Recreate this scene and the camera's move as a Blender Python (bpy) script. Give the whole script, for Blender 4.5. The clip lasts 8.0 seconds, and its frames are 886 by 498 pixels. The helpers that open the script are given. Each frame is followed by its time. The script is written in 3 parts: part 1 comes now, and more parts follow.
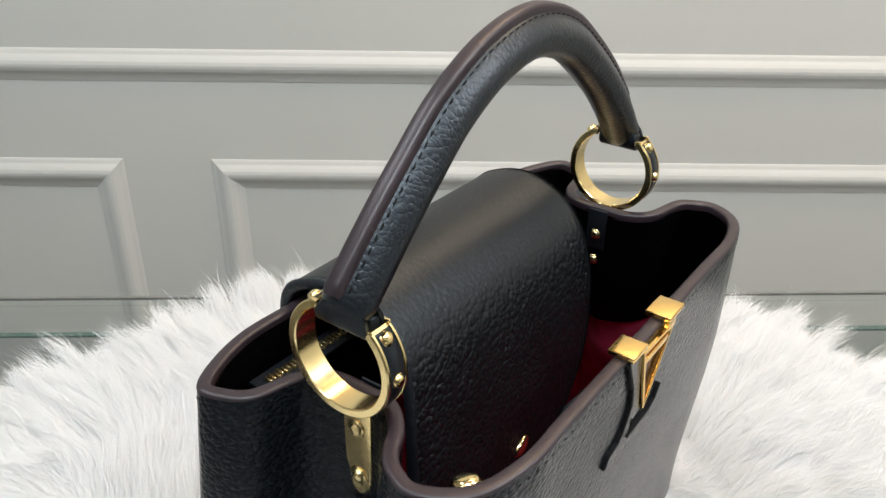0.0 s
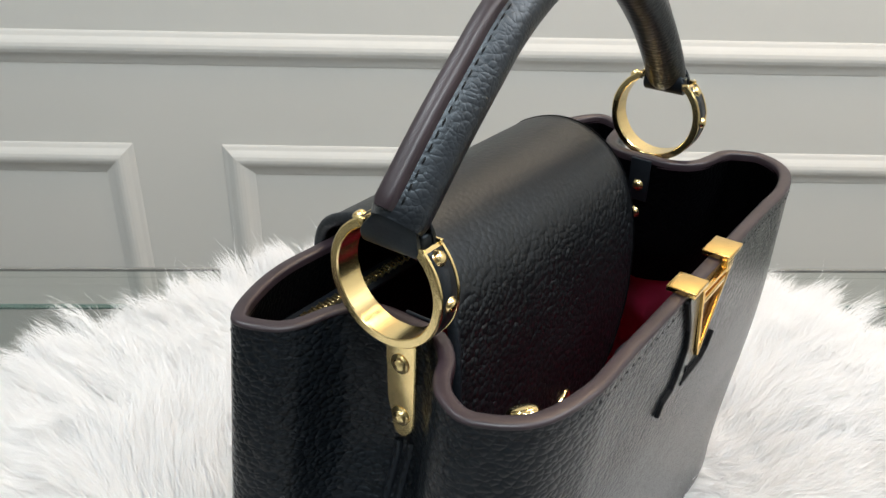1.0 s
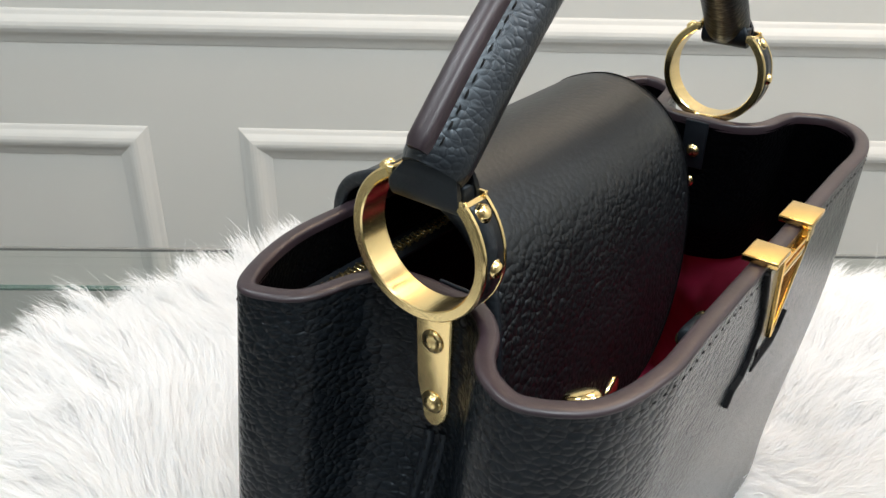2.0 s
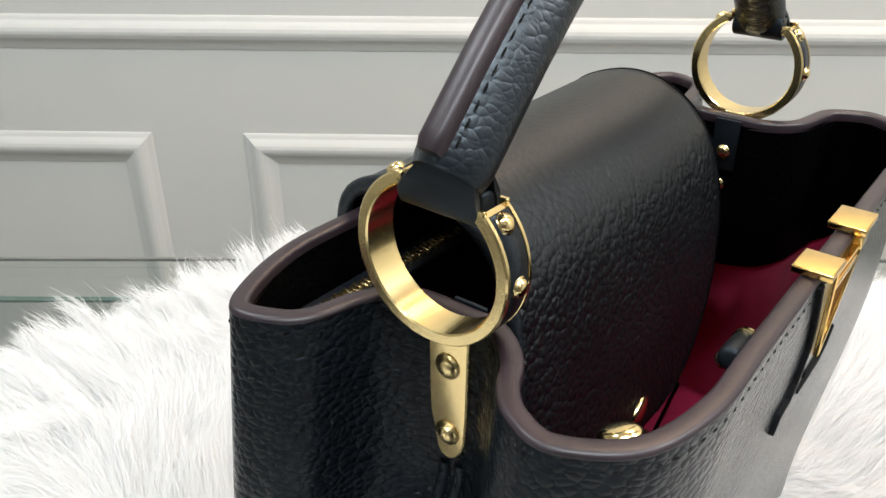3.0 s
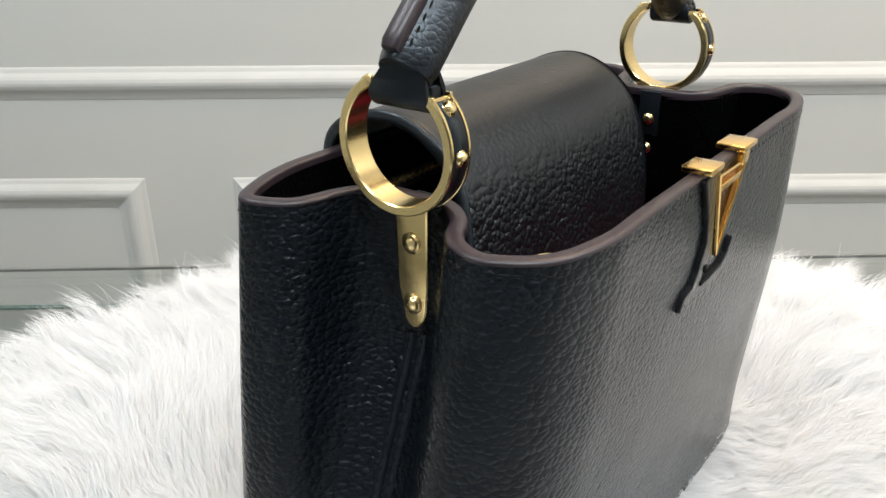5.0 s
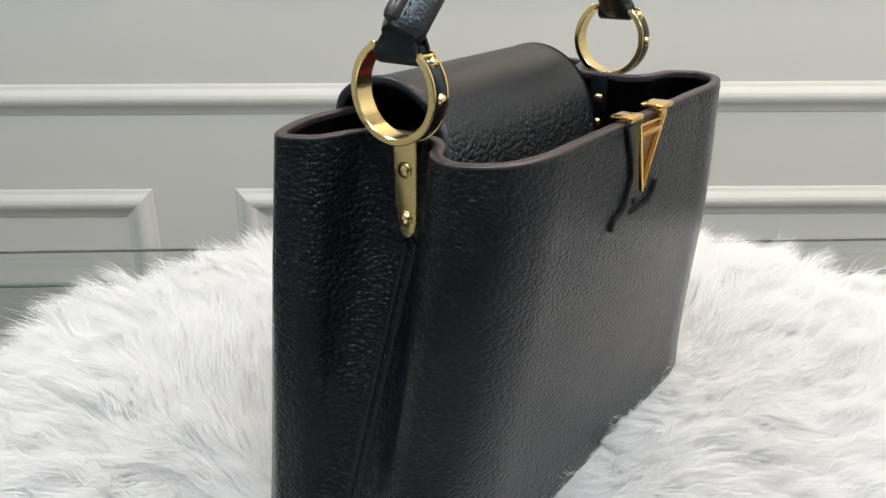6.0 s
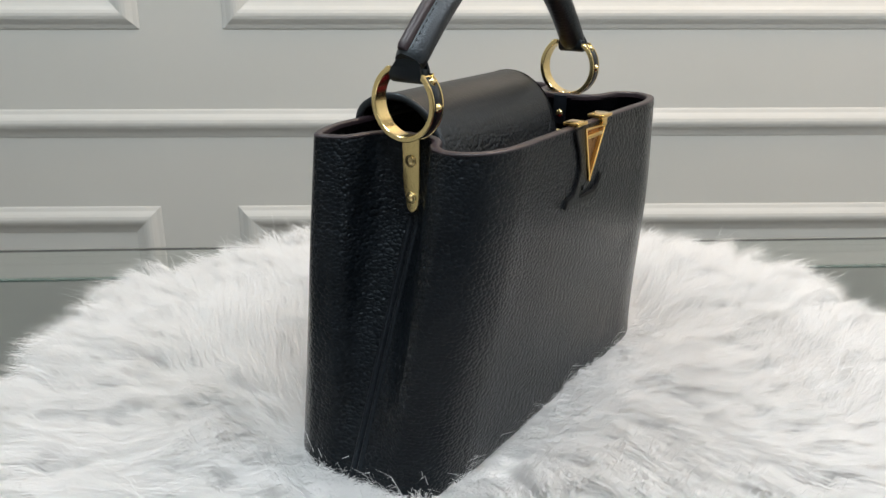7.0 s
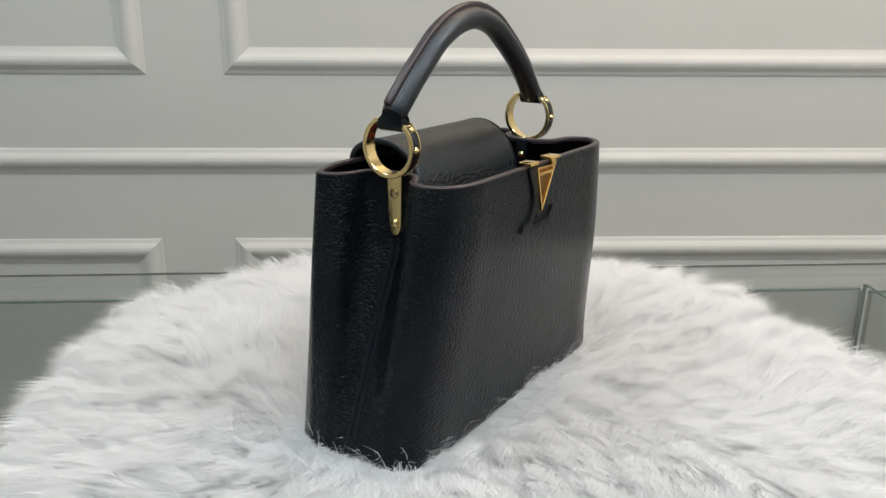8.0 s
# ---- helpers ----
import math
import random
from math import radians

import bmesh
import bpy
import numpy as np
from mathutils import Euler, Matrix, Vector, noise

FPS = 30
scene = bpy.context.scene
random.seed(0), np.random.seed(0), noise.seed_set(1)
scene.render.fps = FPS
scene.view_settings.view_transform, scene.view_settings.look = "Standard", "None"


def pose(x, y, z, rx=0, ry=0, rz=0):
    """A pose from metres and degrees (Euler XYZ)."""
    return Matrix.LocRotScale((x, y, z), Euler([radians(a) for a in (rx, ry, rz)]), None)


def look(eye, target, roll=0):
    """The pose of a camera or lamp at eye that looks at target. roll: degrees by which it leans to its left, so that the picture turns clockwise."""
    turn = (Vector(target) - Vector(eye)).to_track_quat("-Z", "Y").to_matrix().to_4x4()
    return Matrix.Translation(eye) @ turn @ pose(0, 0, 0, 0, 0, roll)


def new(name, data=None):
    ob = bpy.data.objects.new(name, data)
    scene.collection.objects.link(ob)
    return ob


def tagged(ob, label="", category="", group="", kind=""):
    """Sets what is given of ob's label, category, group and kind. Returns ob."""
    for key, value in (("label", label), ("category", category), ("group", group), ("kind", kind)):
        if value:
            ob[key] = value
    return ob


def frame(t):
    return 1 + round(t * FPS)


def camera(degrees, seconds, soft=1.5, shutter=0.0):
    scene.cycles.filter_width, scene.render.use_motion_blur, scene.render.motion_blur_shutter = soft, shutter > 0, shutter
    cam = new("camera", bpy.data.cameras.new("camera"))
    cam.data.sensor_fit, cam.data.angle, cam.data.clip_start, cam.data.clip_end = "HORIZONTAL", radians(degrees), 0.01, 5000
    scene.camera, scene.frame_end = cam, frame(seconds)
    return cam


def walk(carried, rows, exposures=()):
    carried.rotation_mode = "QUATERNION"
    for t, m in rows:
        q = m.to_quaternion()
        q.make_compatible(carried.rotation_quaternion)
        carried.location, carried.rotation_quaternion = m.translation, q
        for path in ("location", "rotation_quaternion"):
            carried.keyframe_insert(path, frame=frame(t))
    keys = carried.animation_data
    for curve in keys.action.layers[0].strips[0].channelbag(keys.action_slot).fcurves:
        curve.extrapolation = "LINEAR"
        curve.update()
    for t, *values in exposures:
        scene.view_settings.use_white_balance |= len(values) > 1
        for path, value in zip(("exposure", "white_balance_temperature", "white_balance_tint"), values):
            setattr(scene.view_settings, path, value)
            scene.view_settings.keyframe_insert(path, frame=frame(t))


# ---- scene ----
cam = camera(57.0, 8.0)
PATH = [
    (0, (-0.05, -0.321, 0.402), (0.07, 1.427, -0.563), 0.8),
    (0.5, (-0.06, -0.329, 0.387), (0.067, 1.427, -0.561), 0.6),
    (1, (-0.066, -0.317, 0.368), (0.046, 1.435, -0.589), 1.1),
    (1.5, (-0.07, -0.304, 0.349), (0.015, 1.444, -0.618), 0.9),
    (1.7, (-0.071, -0.298, 0.345), (0.008, 1.448, -0.627), 1.0),
    (2.8, (-0.071, -0.262, 0.329), (-0.023, 1.486, -0.641), 0.2),
    (3, (-0.072, -0.262, 0.329), (-0.021, 1.49, -0.635), 0.1),
    (3.5, (-0.071, -0.275, 0.327), (-0.018, 1.492, -0.608), -0.4),
    (4, (-0.071, -0.292, 0.322), (-0.01, 1.495, -0.574), -0.7),
    (4.5, (-0.071, -0.313, 0.316), (0.0, 1.493, -0.541), -0.7),
    (5, (-0.067, -0.341, 0.307), (0.021, 1.482, -0.51), -0.5),
    (5.2, (-0.066, -0.358, 0.302), (0.027, 1.471, -0.5), -0.3),
    (6.3, (-0.075, -0.479, 0.299), (0.05, 1.382, -0.424), -0.2),
    (6.5, (-0.08, -0.504, 0.301), (0.058, 1.361, -0.408), -0.1),
    (7, (-0.085, -0.576, 0.313), (0.066, 1.301, -0.363), 0.1),
    (7.5, (-0.086, -0.642, 0.325), (0.082, 1.247, -0.307), 0.3),
    (8, (-0.086, -0.69, 0.337), (0.096, 1.213, -0.253), 0.4),
]
walk(cam, [(t, look(eye, target, roll)) for t, eye, target, roll in PATH],
     ((0.0, 0.24), (1.5, 0.38), (3.0, 0.49), (5.0, 0.43), (6.5, 0.18), (8.0, -0.04)))

# ---- light ----
world = bpy.data.worlds.new("world")
scene.world = world
world.use_nodes = True
world.node_tree.nodes["Background"].inputs[0].default_value = (0.9, 0.95, 1.0, 1)
world.node_tree.nodes["Background"].inputs[1].default_value = 0.05

FLOOR, CEILING = -0.95, 1.75


def added_lamp(x, y, sx, sy, watts, colour):
    """An unseen area lamp, added just under the ceiling."""
    lamp = bpy.data.lights.new("added_lamp", "AREA")
    lamp.shape, lamp.size, lamp.size_y = "RECTANGLE", sx, sy
    lamp.energy, lamp.color = watts, colour
    ob = new("added_lamp", lamp)
    ob.location = (x, y, CEILING - 0.03)
    return ob


# AMBER tints a lamp added for the warm sheen along the flap's ridge
WARM, COOL, AMBER = (0.955, 0.97, 1.0), (0.87, 0.945, 0.985), (1.0, 0.74, 0.51)
# unseen lamps, placed and powered to brighten the bag, fur and wall
for x, y, sx, sy, w, col in ((-1.1, -1.1, 0.9, 0.35, 7, COOL), (0.05, -0.70, 0.9, 0.35, 21, COOL), (1.3, -0.2, 0.9, 0.35, 20, WARM), (-0.8, -2.3, 0.9, 0.35, 2, COOL),
                             (0.9, -2.3, 0.9, 0.35, 4, COOL), (-1.0, 0.30, 0.35, 0.35, 12, COOL), (0.6, 0.68, 0.9, 0.4, 14, AMBER)):
    added_lamp(x, y, sx, sy, w, col)


# ---- materials ----
def material(name):
    mat = bpy.data.materials.new(name)
    mat.use_nodes = True
    nt = mat.node_tree
    return mat, nt, nt.nodes["Principled BSDF"]


def node(nt, kind, **values):
    nd = nt.nodes.new(kind)
    for key, value in values.items():
        nd.inputs[key.replace("_", " ")].default_value = value
    return nd


def ramp(nt, fac, a, b, lo=0.0, hi=1.0):
    nd = nt.nodes.new("ShaderNodeValToRGB")
    nd.color_ramp.elements[0].position, nd.color_ramp.elements[1].position = lo, hi
    nd.color_ramp.elements[0].color, nd.color_ramp.elements[1].color = (*a, 1), (*b, 1)
    nt.links.new(fac, nd.inputs[0])
    return nd.outputs[0]


def bump(nt, bsdf, height, strength, distance):
    nd = nt.nodes.new("ShaderNodeBump")
    nd.inputs["Strength"].default_value, nd.inputs["Distance"].default_value = strength, distance
    nt.links.new(height, nd.inputs["Height"])
    last = bsdf.inputs["Normal"].links[0].from_socket if bsdf.inputs["Normal"].links else None
    if last:
        nt.links.new(last, nd.inputs["Normal"])
    nt.links.new(nd.outputs[0], bsdf.inputs["Normal"])


def coords(nt, scale=(1, 1, 1)):
    tc, mp = nt.nodes.new("ShaderNodeTexCoord"), nt.nodes.new("ShaderNodeMapping")
    mp.inputs["Scale"].default_value = scale
    nt.links.new(tc.outputs["Object"], mp.inputs["Vector"])
    return mp.outputs[0]


def math_node(nt, op, a, b=None, c=None):
    nd = nt.nodes.new("ShaderNodeMath")
    nd.operation = op
    for k, value in enumerate((a, b, c)):
        if value is None:
            continue
        if isinstance(value, (int, float)):
            nd.inputs[k].default_value = value
        else:
            nt.links.new(value, nd.inputs[k])
    return nd.outputs[0]


def leather(name, dark, light, rough, cell, depth, stretch=(1, 1, 1), wobble=0.7, ior=1.42, fade=None, coat=0.0, crease=0.26):
    """Pebbled leather: soft pillows of about 1 / cell metres with narrow creases between them."""
    mat, nt, b = material(name)
    v = coords(nt, stretch)
    warp = node(nt, "ShaderNodeTexNoise", Scale=cell * 0.35, Detail=2.0)
    nt.links.new(v, warp.inputs["Vector"])
    mix = nt.nodes.new("ShaderNodeVectorMath")
    mix.operation = "MULTIPLY_ADD"
    mix.inputs[1].default_value = (wobble / cell,) * 3
    nt.links.new(warp.outputs["Color"], mix.inputs[0])
    nt.links.new(v, mix.inputs[2])
    gap = node(nt, "ShaderNodeTexVoronoi", Scale=cell)
    gap.feature = "DISTANCE_TO_EDGE"
    nt.links.new(mix.outputs[0], gap.inputs["Vector"])
    pillow = nt.nodes.new("ShaderNodeMapRange")
    pillow.interpolation_type = "SMOOTHSTEP"
    pillow.inputs["From Max"].default_value = crease
    nt.links.new(gap.outputs["Distance"], pillow.inputs["Value"])
    cells = node(nt, "ShaderNodeTexVoronoi", Scale=cell)
    nt.links.new(mix.outputs[0], cells.inputs["Vector"])
    dome = math_node(nt, "MULTIPLY", math_node(nt, "MULTIPLY", cells.outputs["Distance"], cells.outputs["Distance"]), -1.7)
    height = math_node(nt, "MULTIPLY_ADD", pillow.outputs[0], 0.4, dome)
    fine = node(nt, "ShaderNodeTexNoise", Scale=cell * 6, Detail=3.0)
    nt.links.new(v, fine.inputs["Vector"])
    wide = node(nt, "ShaderNodeTexNoise", Scale=30.0, Detail=3.0)
    nt.links.new(v, wide.inputs["Vector"])
    nt.links.new(ramp(nt, wide.outputs["Fac"], dark, light, 0.3, 0.7), b.inputs["Base Color"])
    rr = nt.nodes.new("ShaderNodeMapRange")
    rr.inputs["To Min"].default_value, rr.inputs["To Max"].default_value = rough - 0.06, rough + 0.08
    nt.links.new(wide.outputs["Fac"], rr.inputs["Value"])
    nt.links.new(rr.outputs[0], b.inputs["Roughness"])
    b.inputs["IOR"].default_value = ior
    b.inputs["Specular Tint"].default_value = (0.80, 0.91, 1.0, 1)
    # thin even finish over the grain
    b.inputs["Coat Weight"].default_value = coat
    b.inputs["Coat IOR"].default_value = 1.20
    b.inputs["Coat Roughness"].default_value = 0.22
    # the grain is deeper in some places than in others
    patch = node(nt, "ShaderNodeTexNoise", Scale=22.0, Detail=2.0)
    nt.links.new(v, patch.inputs["Vector"])
    share = nt.nodes.new("ShaderNodeMapRange")
    share.inputs["From Min"].default_value, share.inputs["From Max"].default_value = 0.3, 0.7
    share.inputs["To Min"].default_value, share.inputs["To Max"].default_value = 0.65, 1.1
    nt.links.new(patch.outputs["Fac"], share.inputs["Value"])
    height = math_node(nt, "MULTIPLY", height, share.outputs[0])
    if fade:
        # the grain is stretched smooth towards the fold
        place, rise = nt.nodes.new("ShaderNodeSeparateXYZ"), nt.nodes.new("ShaderNodeMapRange")
        rise.interpolation_type = "SMOOTHSTEP"
        rise.inputs["From Min"].default_value, rise.inputs["From Max"].default_value = fade
        rise.inputs["To Min"].default_value, rise.inputs["To Max"].default_value = 1.0, 0.15
        nt.links.new(v, place.inputs[0])
        nt.links.new(place.outputs["Z"], rise.inputs["Value"])
        height = math_node(nt, "MULTIPLY", height, rise.outputs[0])
    bump(nt, b, height, 1.0, depth)
    bump(nt, b, fine.outputs["Fac"], 0.2, depth * 0.3)
    return mat


def metal(name, colour, rough, grain=(260, 260, 260), relief=0.00001):
    """Gold-toned metal; grain: how finely its polish varies along each axis."""
    mat, nt, b = material(name)
    b.inputs["Metallic"].default_value = 1.0
    n1 = node(nt, "ShaderNodeTexNoise", Scale=1.0, Detail=4.0)
    nt.links.new(coords(nt, grain), n1.inputs["Vector"])
    nt.links.new(ramp(nt, n1.outputs["Fac"], tuple(c * 0.93 for c in colour), colour, 0.3, 0.6), b.inputs["Base Color"])
    rr = nt.nodes.new("ShaderNodeMapRange")
    rr.inputs["To Min"].default_value, rr.inputs["To Max"].default_value = rough * 0.7, rough * 1.4
    nt.links.new(n1.outputs["Fac"], rr.inputs["Value"])
    nt.links.new(rr.outputs[0], b.inputs["Roughness"])
    bump(nt, b, n1.outputs["Fac"], 1.0, relief)
    return mat


def plain(name, a, b2, rough, scale, relief=0.0, sheen=0.0):
    mat, nt, b = material(name)
    n1 = node(nt, "ShaderNodeTexNoise", Scale=scale, Detail=5.0)
    nt.links.new(coords(nt), n1.inputs["Vector"])
    nt.links.new(ramp(nt, n1.outputs["Fac"], a, b2, 0.3, 0.7), b.inputs["Base Color"])
    b.inputs["Roughness"].default_value = rough
    b.inputs["Sheen Weight"].default_value = sheen
    if relief:
        n2 = node(nt, "ShaderNodeTexNoise", Scale=scale * 9, Detail=4.0)
        nt.links.new(coords(nt), n2.inputs["Vector"])
        bump(nt, b, n2.outputs["Fac"], 0.4, relief)
    return mat


M_LEATHER = leather("pebbled_black_leather", (0.0028, 0.0040, 0.0058), (0.0046, 0.0064, 0.0088), 0.31, 385, 0.00056, (0.85, 0.85, 1.15), 0.5, 1.23, None, 0.7, 0.34)
M_FLAP = leather("soft_black_leather", (0.0012, 0.0014, 0.0020), (0.0022, 0.0026, 0.0034), 0.42, 370, 0.00046, (1, 1, 1), 0.7, 1.50, (0.176, 0.222), 0.0, 0.55)
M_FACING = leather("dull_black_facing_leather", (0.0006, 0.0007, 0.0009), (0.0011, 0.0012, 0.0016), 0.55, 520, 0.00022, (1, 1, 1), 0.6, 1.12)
M_LEATHER_FINE = leather("creased_black_leather", (0.0046, 0.0058, 0.0080), (0.0076, 0.0094, 0.0126), 0.38, 330, 0.00009, (1.5, 0.6, 1.5), 1.2, 1.5, None, 0.2, 0.24)
M_RELIEF = leather("flat_black_leather", (0.0010, 0.0015, 0.0024), (0.0018, 0.0026, 0.0040), 0.36, 520, 0.00012, (1, 1, 1), 0.6, 1.24, None, 1.0, 0.45)
M_SMOOTH = plain("smooth_black_leather", (0.0050, 0.0060, 0.0080), (0.0080, 0.0094, 0.0124), 0.45, 90, 0.0002)
M_EDGE = plain("painted_leather_edge", (0.0185, 0.0112, 0.0150), (0.0290, 0.0180, 0.0225), 0.40, 60, 0.00015)
M_LINING = plain("burgundy_lining", (0.30, 0.002, 0.040), (0.37, 0.004, 0.055), 0.85, 120, 0.0003, 0.04)
M_THREAD = plain("black_thread", (0.0015, 0.0015, 0.002), (0.004, 0.004, 0.005), 0.8, 300)
M_THREAD.node_tree.nodes["Principled BSDF"].inputs["Specular IOR Level"].default_value = 0.22
M_SMOOTH.node_tree.nodes["Principled BSDF"].inputs["IOR"].default_value = 1.4
M_SMOOTH.node_tree.nodes["Principled BSDF"].inputs["Specular Tint"].default_value = (0.70, 0.87, 1.0, 1)
M_GOLD = metal("polished_gold", (0.90, 0.70, 0.34), 0.15)
M_GOLD_RING = metal("brushed_gold_band", (0.90, 0.71, 0.35), 0.20, (40, 1100, 1100), 0.00003)
M_GOLD_BRUSHED = metal("satin_gold", (0.88, 0.69, 0.34), 0.26)
M_CLASP = metal("deep_yellow_gold", (0.93, 0.62, 0.22), 0.15)
# gold whose colour holds the dark brown reflections of the clasp's recess
M_GOLD_DARKENED = metal("gold_with_painted_reflection", (0.40, 0.18, 0.04), 0.13)
M_WALL = plain("painted_wall", (0.60, 0.60, 0.57), (0.63, 0.625, 0.595), 0.5, 2.2, 0.0004)
M_TRIM = plain("painted_moulding", (0.62, 0.617, 0.59), (0.645, 0.64, 0.615), 0.55, 6.0, 0.0003)
M_CEILING = plain("ceiling_paint", (0.78, 0.77, 0.75), (0.82, 0.81, 0.79), 0.8, 1.5)
M_FLOOR = plain("dark_unseen_floor", (0.10, 0.09, 0.08), (0.14, 0.13, 0.12), 0.35, 1.2, 0.0003)
M_HIDE = plain("white_hide", (0.86, 0.85, 0.83), (0.92, 0.91, 0.90), 0.9, 40)


def fur_material():
    mat, nt, b = material("white_fur")
    geo = nt.nodes.new("ShaderNodeNewGeometry")
    nt.links.new(ramp(nt, geo.outputs["Random Per Island"], (0.81, 0.81, 0.808), (0.90, 0.90, 0.902)), b.inputs["Base Color"])
    b.inputs["Roughness"].default_value = 0.7
    b.inputs["Specular IOR Level"].default_value = 0.25
    # round hairs: a ribbon scatters light mostly as the coat's upper side does
    lean = nt.nodes.new("ShaderNodeVectorMath")
    lean.operation = "MULTIPLY_ADD"
    lean.inputs[1].default_value, lean.inputs[2].default_value = (0.55,) * 3, (0, 0, 0.75)
    nt.links.new(geo.outputs["Normal"], lean.inputs[0])
    level = nt.nodes.new("ShaderNodeVectorMath")
    level.operation = "NORMALIZE"
    nt.links.new(lean.outputs[0], level.inputs[0])
    nt.links.new(level.outputs[0], b.inputs["Normal"])
    trans = nt.nodes.new("ShaderNodeBsdfTranslucent")
    trans.inputs["Color"].default_value = (0.90, 0.90, 0.90, 1)
    mix = nt.nodes.new("ShaderNodeMixShader")
    mix.inputs[0].default_value = 0.5
    out = nt.nodes["Material Output"]
    nt.links.new(b.outputs[0], mix.inputs[1])
    nt.links.new(trans.outputs[0], mix.inputs[2])
    nt.links.new(mix.outputs[0], out.inputs["Surface"])
    return mat


M_FUR = fur_material()


def glass_material(name, tint, gloss):
    mat, nt, b = material(name)
    clear, shine, mix = nt.nodes.new("ShaderNodeBsdfTransparent"), nt.nodes.new("ShaderNodeBsdfGlossy"), nt.nodes.new("ShaderNodeMixShader")
    clear.inputs[0].default_value = (*tint, 1)
    shine.inputs["Roughness"].default_value = 0.02
    facing = nt.nodes.new("ShaderNodeLayerWeight")
    steep = nt.nodes.new("ShaderNodeMath")
    steep.operation = "POWER"
    steep.inputs[1].default_value = 5.0
    part_of = nt.nodes.new("ShaderNodeMath")
    part_of.operation = "MULTIPLY_ADD"
    part_of.inputs[1].default_value, part_of.inputs[2].default_value = gloss, 0.03
    nt.links.new(facing.outputs["Facing"], steep.inputs[0])
    nt.links.new(steep.outputs[0], part_of.inputs[0])
    nt.links.new(part_of.outputs[0], mix.inputs[0])
    nt.links.new(clear.outputs[0], mix.inputs[1])
    nt.links.new(shine.outputs[0], mix.inputs[2])
    nt.links.new(mix.outputs[0], nt.nodes["Material Output"].inputs["Surface"])
    return mat


M_GLASS = glass_material("clear_glass", (0.95, 0.965, 0.955), 0.5)
M_GLASS_EDGE = plain("green_glass_edge", (0.045, 0.085, 0.072), (0.065, 0.11, 0.095), 0.15, 40)
M_BACK = plain("grey_back_panel", (0.325, 0.32, 0.295), (0.36, 0.355, 0.33), 0.3, 5.0)
M_SEAL = plain("grey_rail", (0.12, 0.12, 0.11), (0.17, 0.17, 0.16), 0.4, 30)


# ---- building helpers ----
def mesh_object(name, verts, faces, mat, parent=None, label="", smooth=True):
    me = bpy.data.meshes.new(name)
    me.from_pydata([tuple(v) for v in verts], [], faces)
    me.validate()
    bm = bmesh.new()
    bm.from_mesh(me)
    bmesh.ops.recalc_face_normals(bm, faces=bm.faces)
    bm.to_mesh(me)
    bm.free()
    me.materials.append(mat)
    me.shade_smooth() if smooth else me.shade_flat()
    ob = new(name, me)
    if parent:
        ob.parent = parent
    if label:
        tagged(ob, label)
    return ob


def part(name, bm, mat, parent, label="", smooth=True):
    me = bpy.data.meshes.new(name)
    bmesh.ops.recalc_face_normals(bm, faces=bm.faces)
    bm.to_mesh(me)
    bm.free()
    me.materials.append(mat)
    me.shade_smooth() if smooth else me.shade_flat()
    ob = new(name, me)
    ob.parent = parent
    if label:
        tagged(ob, label)
    return ob


def sharp(ob, degrees=35):
    """Keep crisp edges on a smooth-shaded part."""
    ob.data.set_sharp_from_angle(angle=radians(degrees))
    return ob


def box(bm, x0, x1, y0, y1, z0, z1, bevel=0.0):
    r = bmesh.ops.create_cube(bm, size=1.0, matrix=Matrix.LocRotScale(((x0 + x1) / 2, (y0 + y1) / 2, (z0 + z1) / 2), None, (x1 - x0, y1 - y0, z1 - z0)))
    if bevel:
        edges = list({e for v in r["verts"] for e in v.link_edges})
        bmesh.ops.bevel(bm, geom=edges, offset=bevel, segments=2, affect="EDGES", profile=0.6)
    return r["verts"]


def spline(pts, count, closed):
    """Points along a Catmull-Rom curve through pts, evenly spaced."""
    pts = [np.array(p, float) for p in pts]
    n = len(pts)
    dense = []
    for i in range(n if closed else n - 1):
        if closed:
            a, b, c, d = pts[i - 1], pts[i], pts[(i + 1) % n], pts[(i + 2) % n]
        else:
            b, c = pts[i], pts[i + 1]
            a = pts[i - 1] if i else 2 * b - c
            d = pts[i + 2] if i + 2 < n else 2 * c - b
        for t in np.linspace(0, 1, 24, endpoint=False):
            dense.append(0.5 * (2 * b + (c - a) * t + (2 * a - 5 * b + 4 * c - d) * t * t + (3 * b - a - 3 * c + d) * t ** 3))
    dense.append(pts[0] if closed else pts[-1])
    dense = np.array(dense)
    run = np.concatenate(([0], np.cumsum(np.linalg.norm(np.diff(dense, axis=0), axis=1))))
    want = np.linspace(0, run[-1], count + 1)[:-1] if closed else np.linspace(0, run[-1], count)
    return np.stack([np.interp(want, run, dense[:, k]) for k in range(dense.shape[1])], axis=1)


def loft(rings, closed=True, cap=False):
    """Verts and quads between rings of equally many points."""
    n = len(rings[0])
    verts = [tuple(p) for ring in rings for p in ring]
    faces = []
    for r in range(len(rings) - 1):
        for i in range(n if closed else n - 1):
            j = (i + 1) % n
            faces.append((r * n + i, r * n + j, (r + 1) * n + j, (r + 1) * n + i))
    if cap:
        faces.append(tuple(range(n)))
        faces.append(tuple(range((len(rings) - 1) * n, len(rings) * n)))
    return verts, faces


def smooth01(x):
    x = min(1.0, max(0.0, x))
    return x * x * (3 - 2 * x)


# ---- room ----
WALL_TURN = -3.2
WALL = pose(-0.46, 1.09, 0, 0, 0, WALL_TURN)


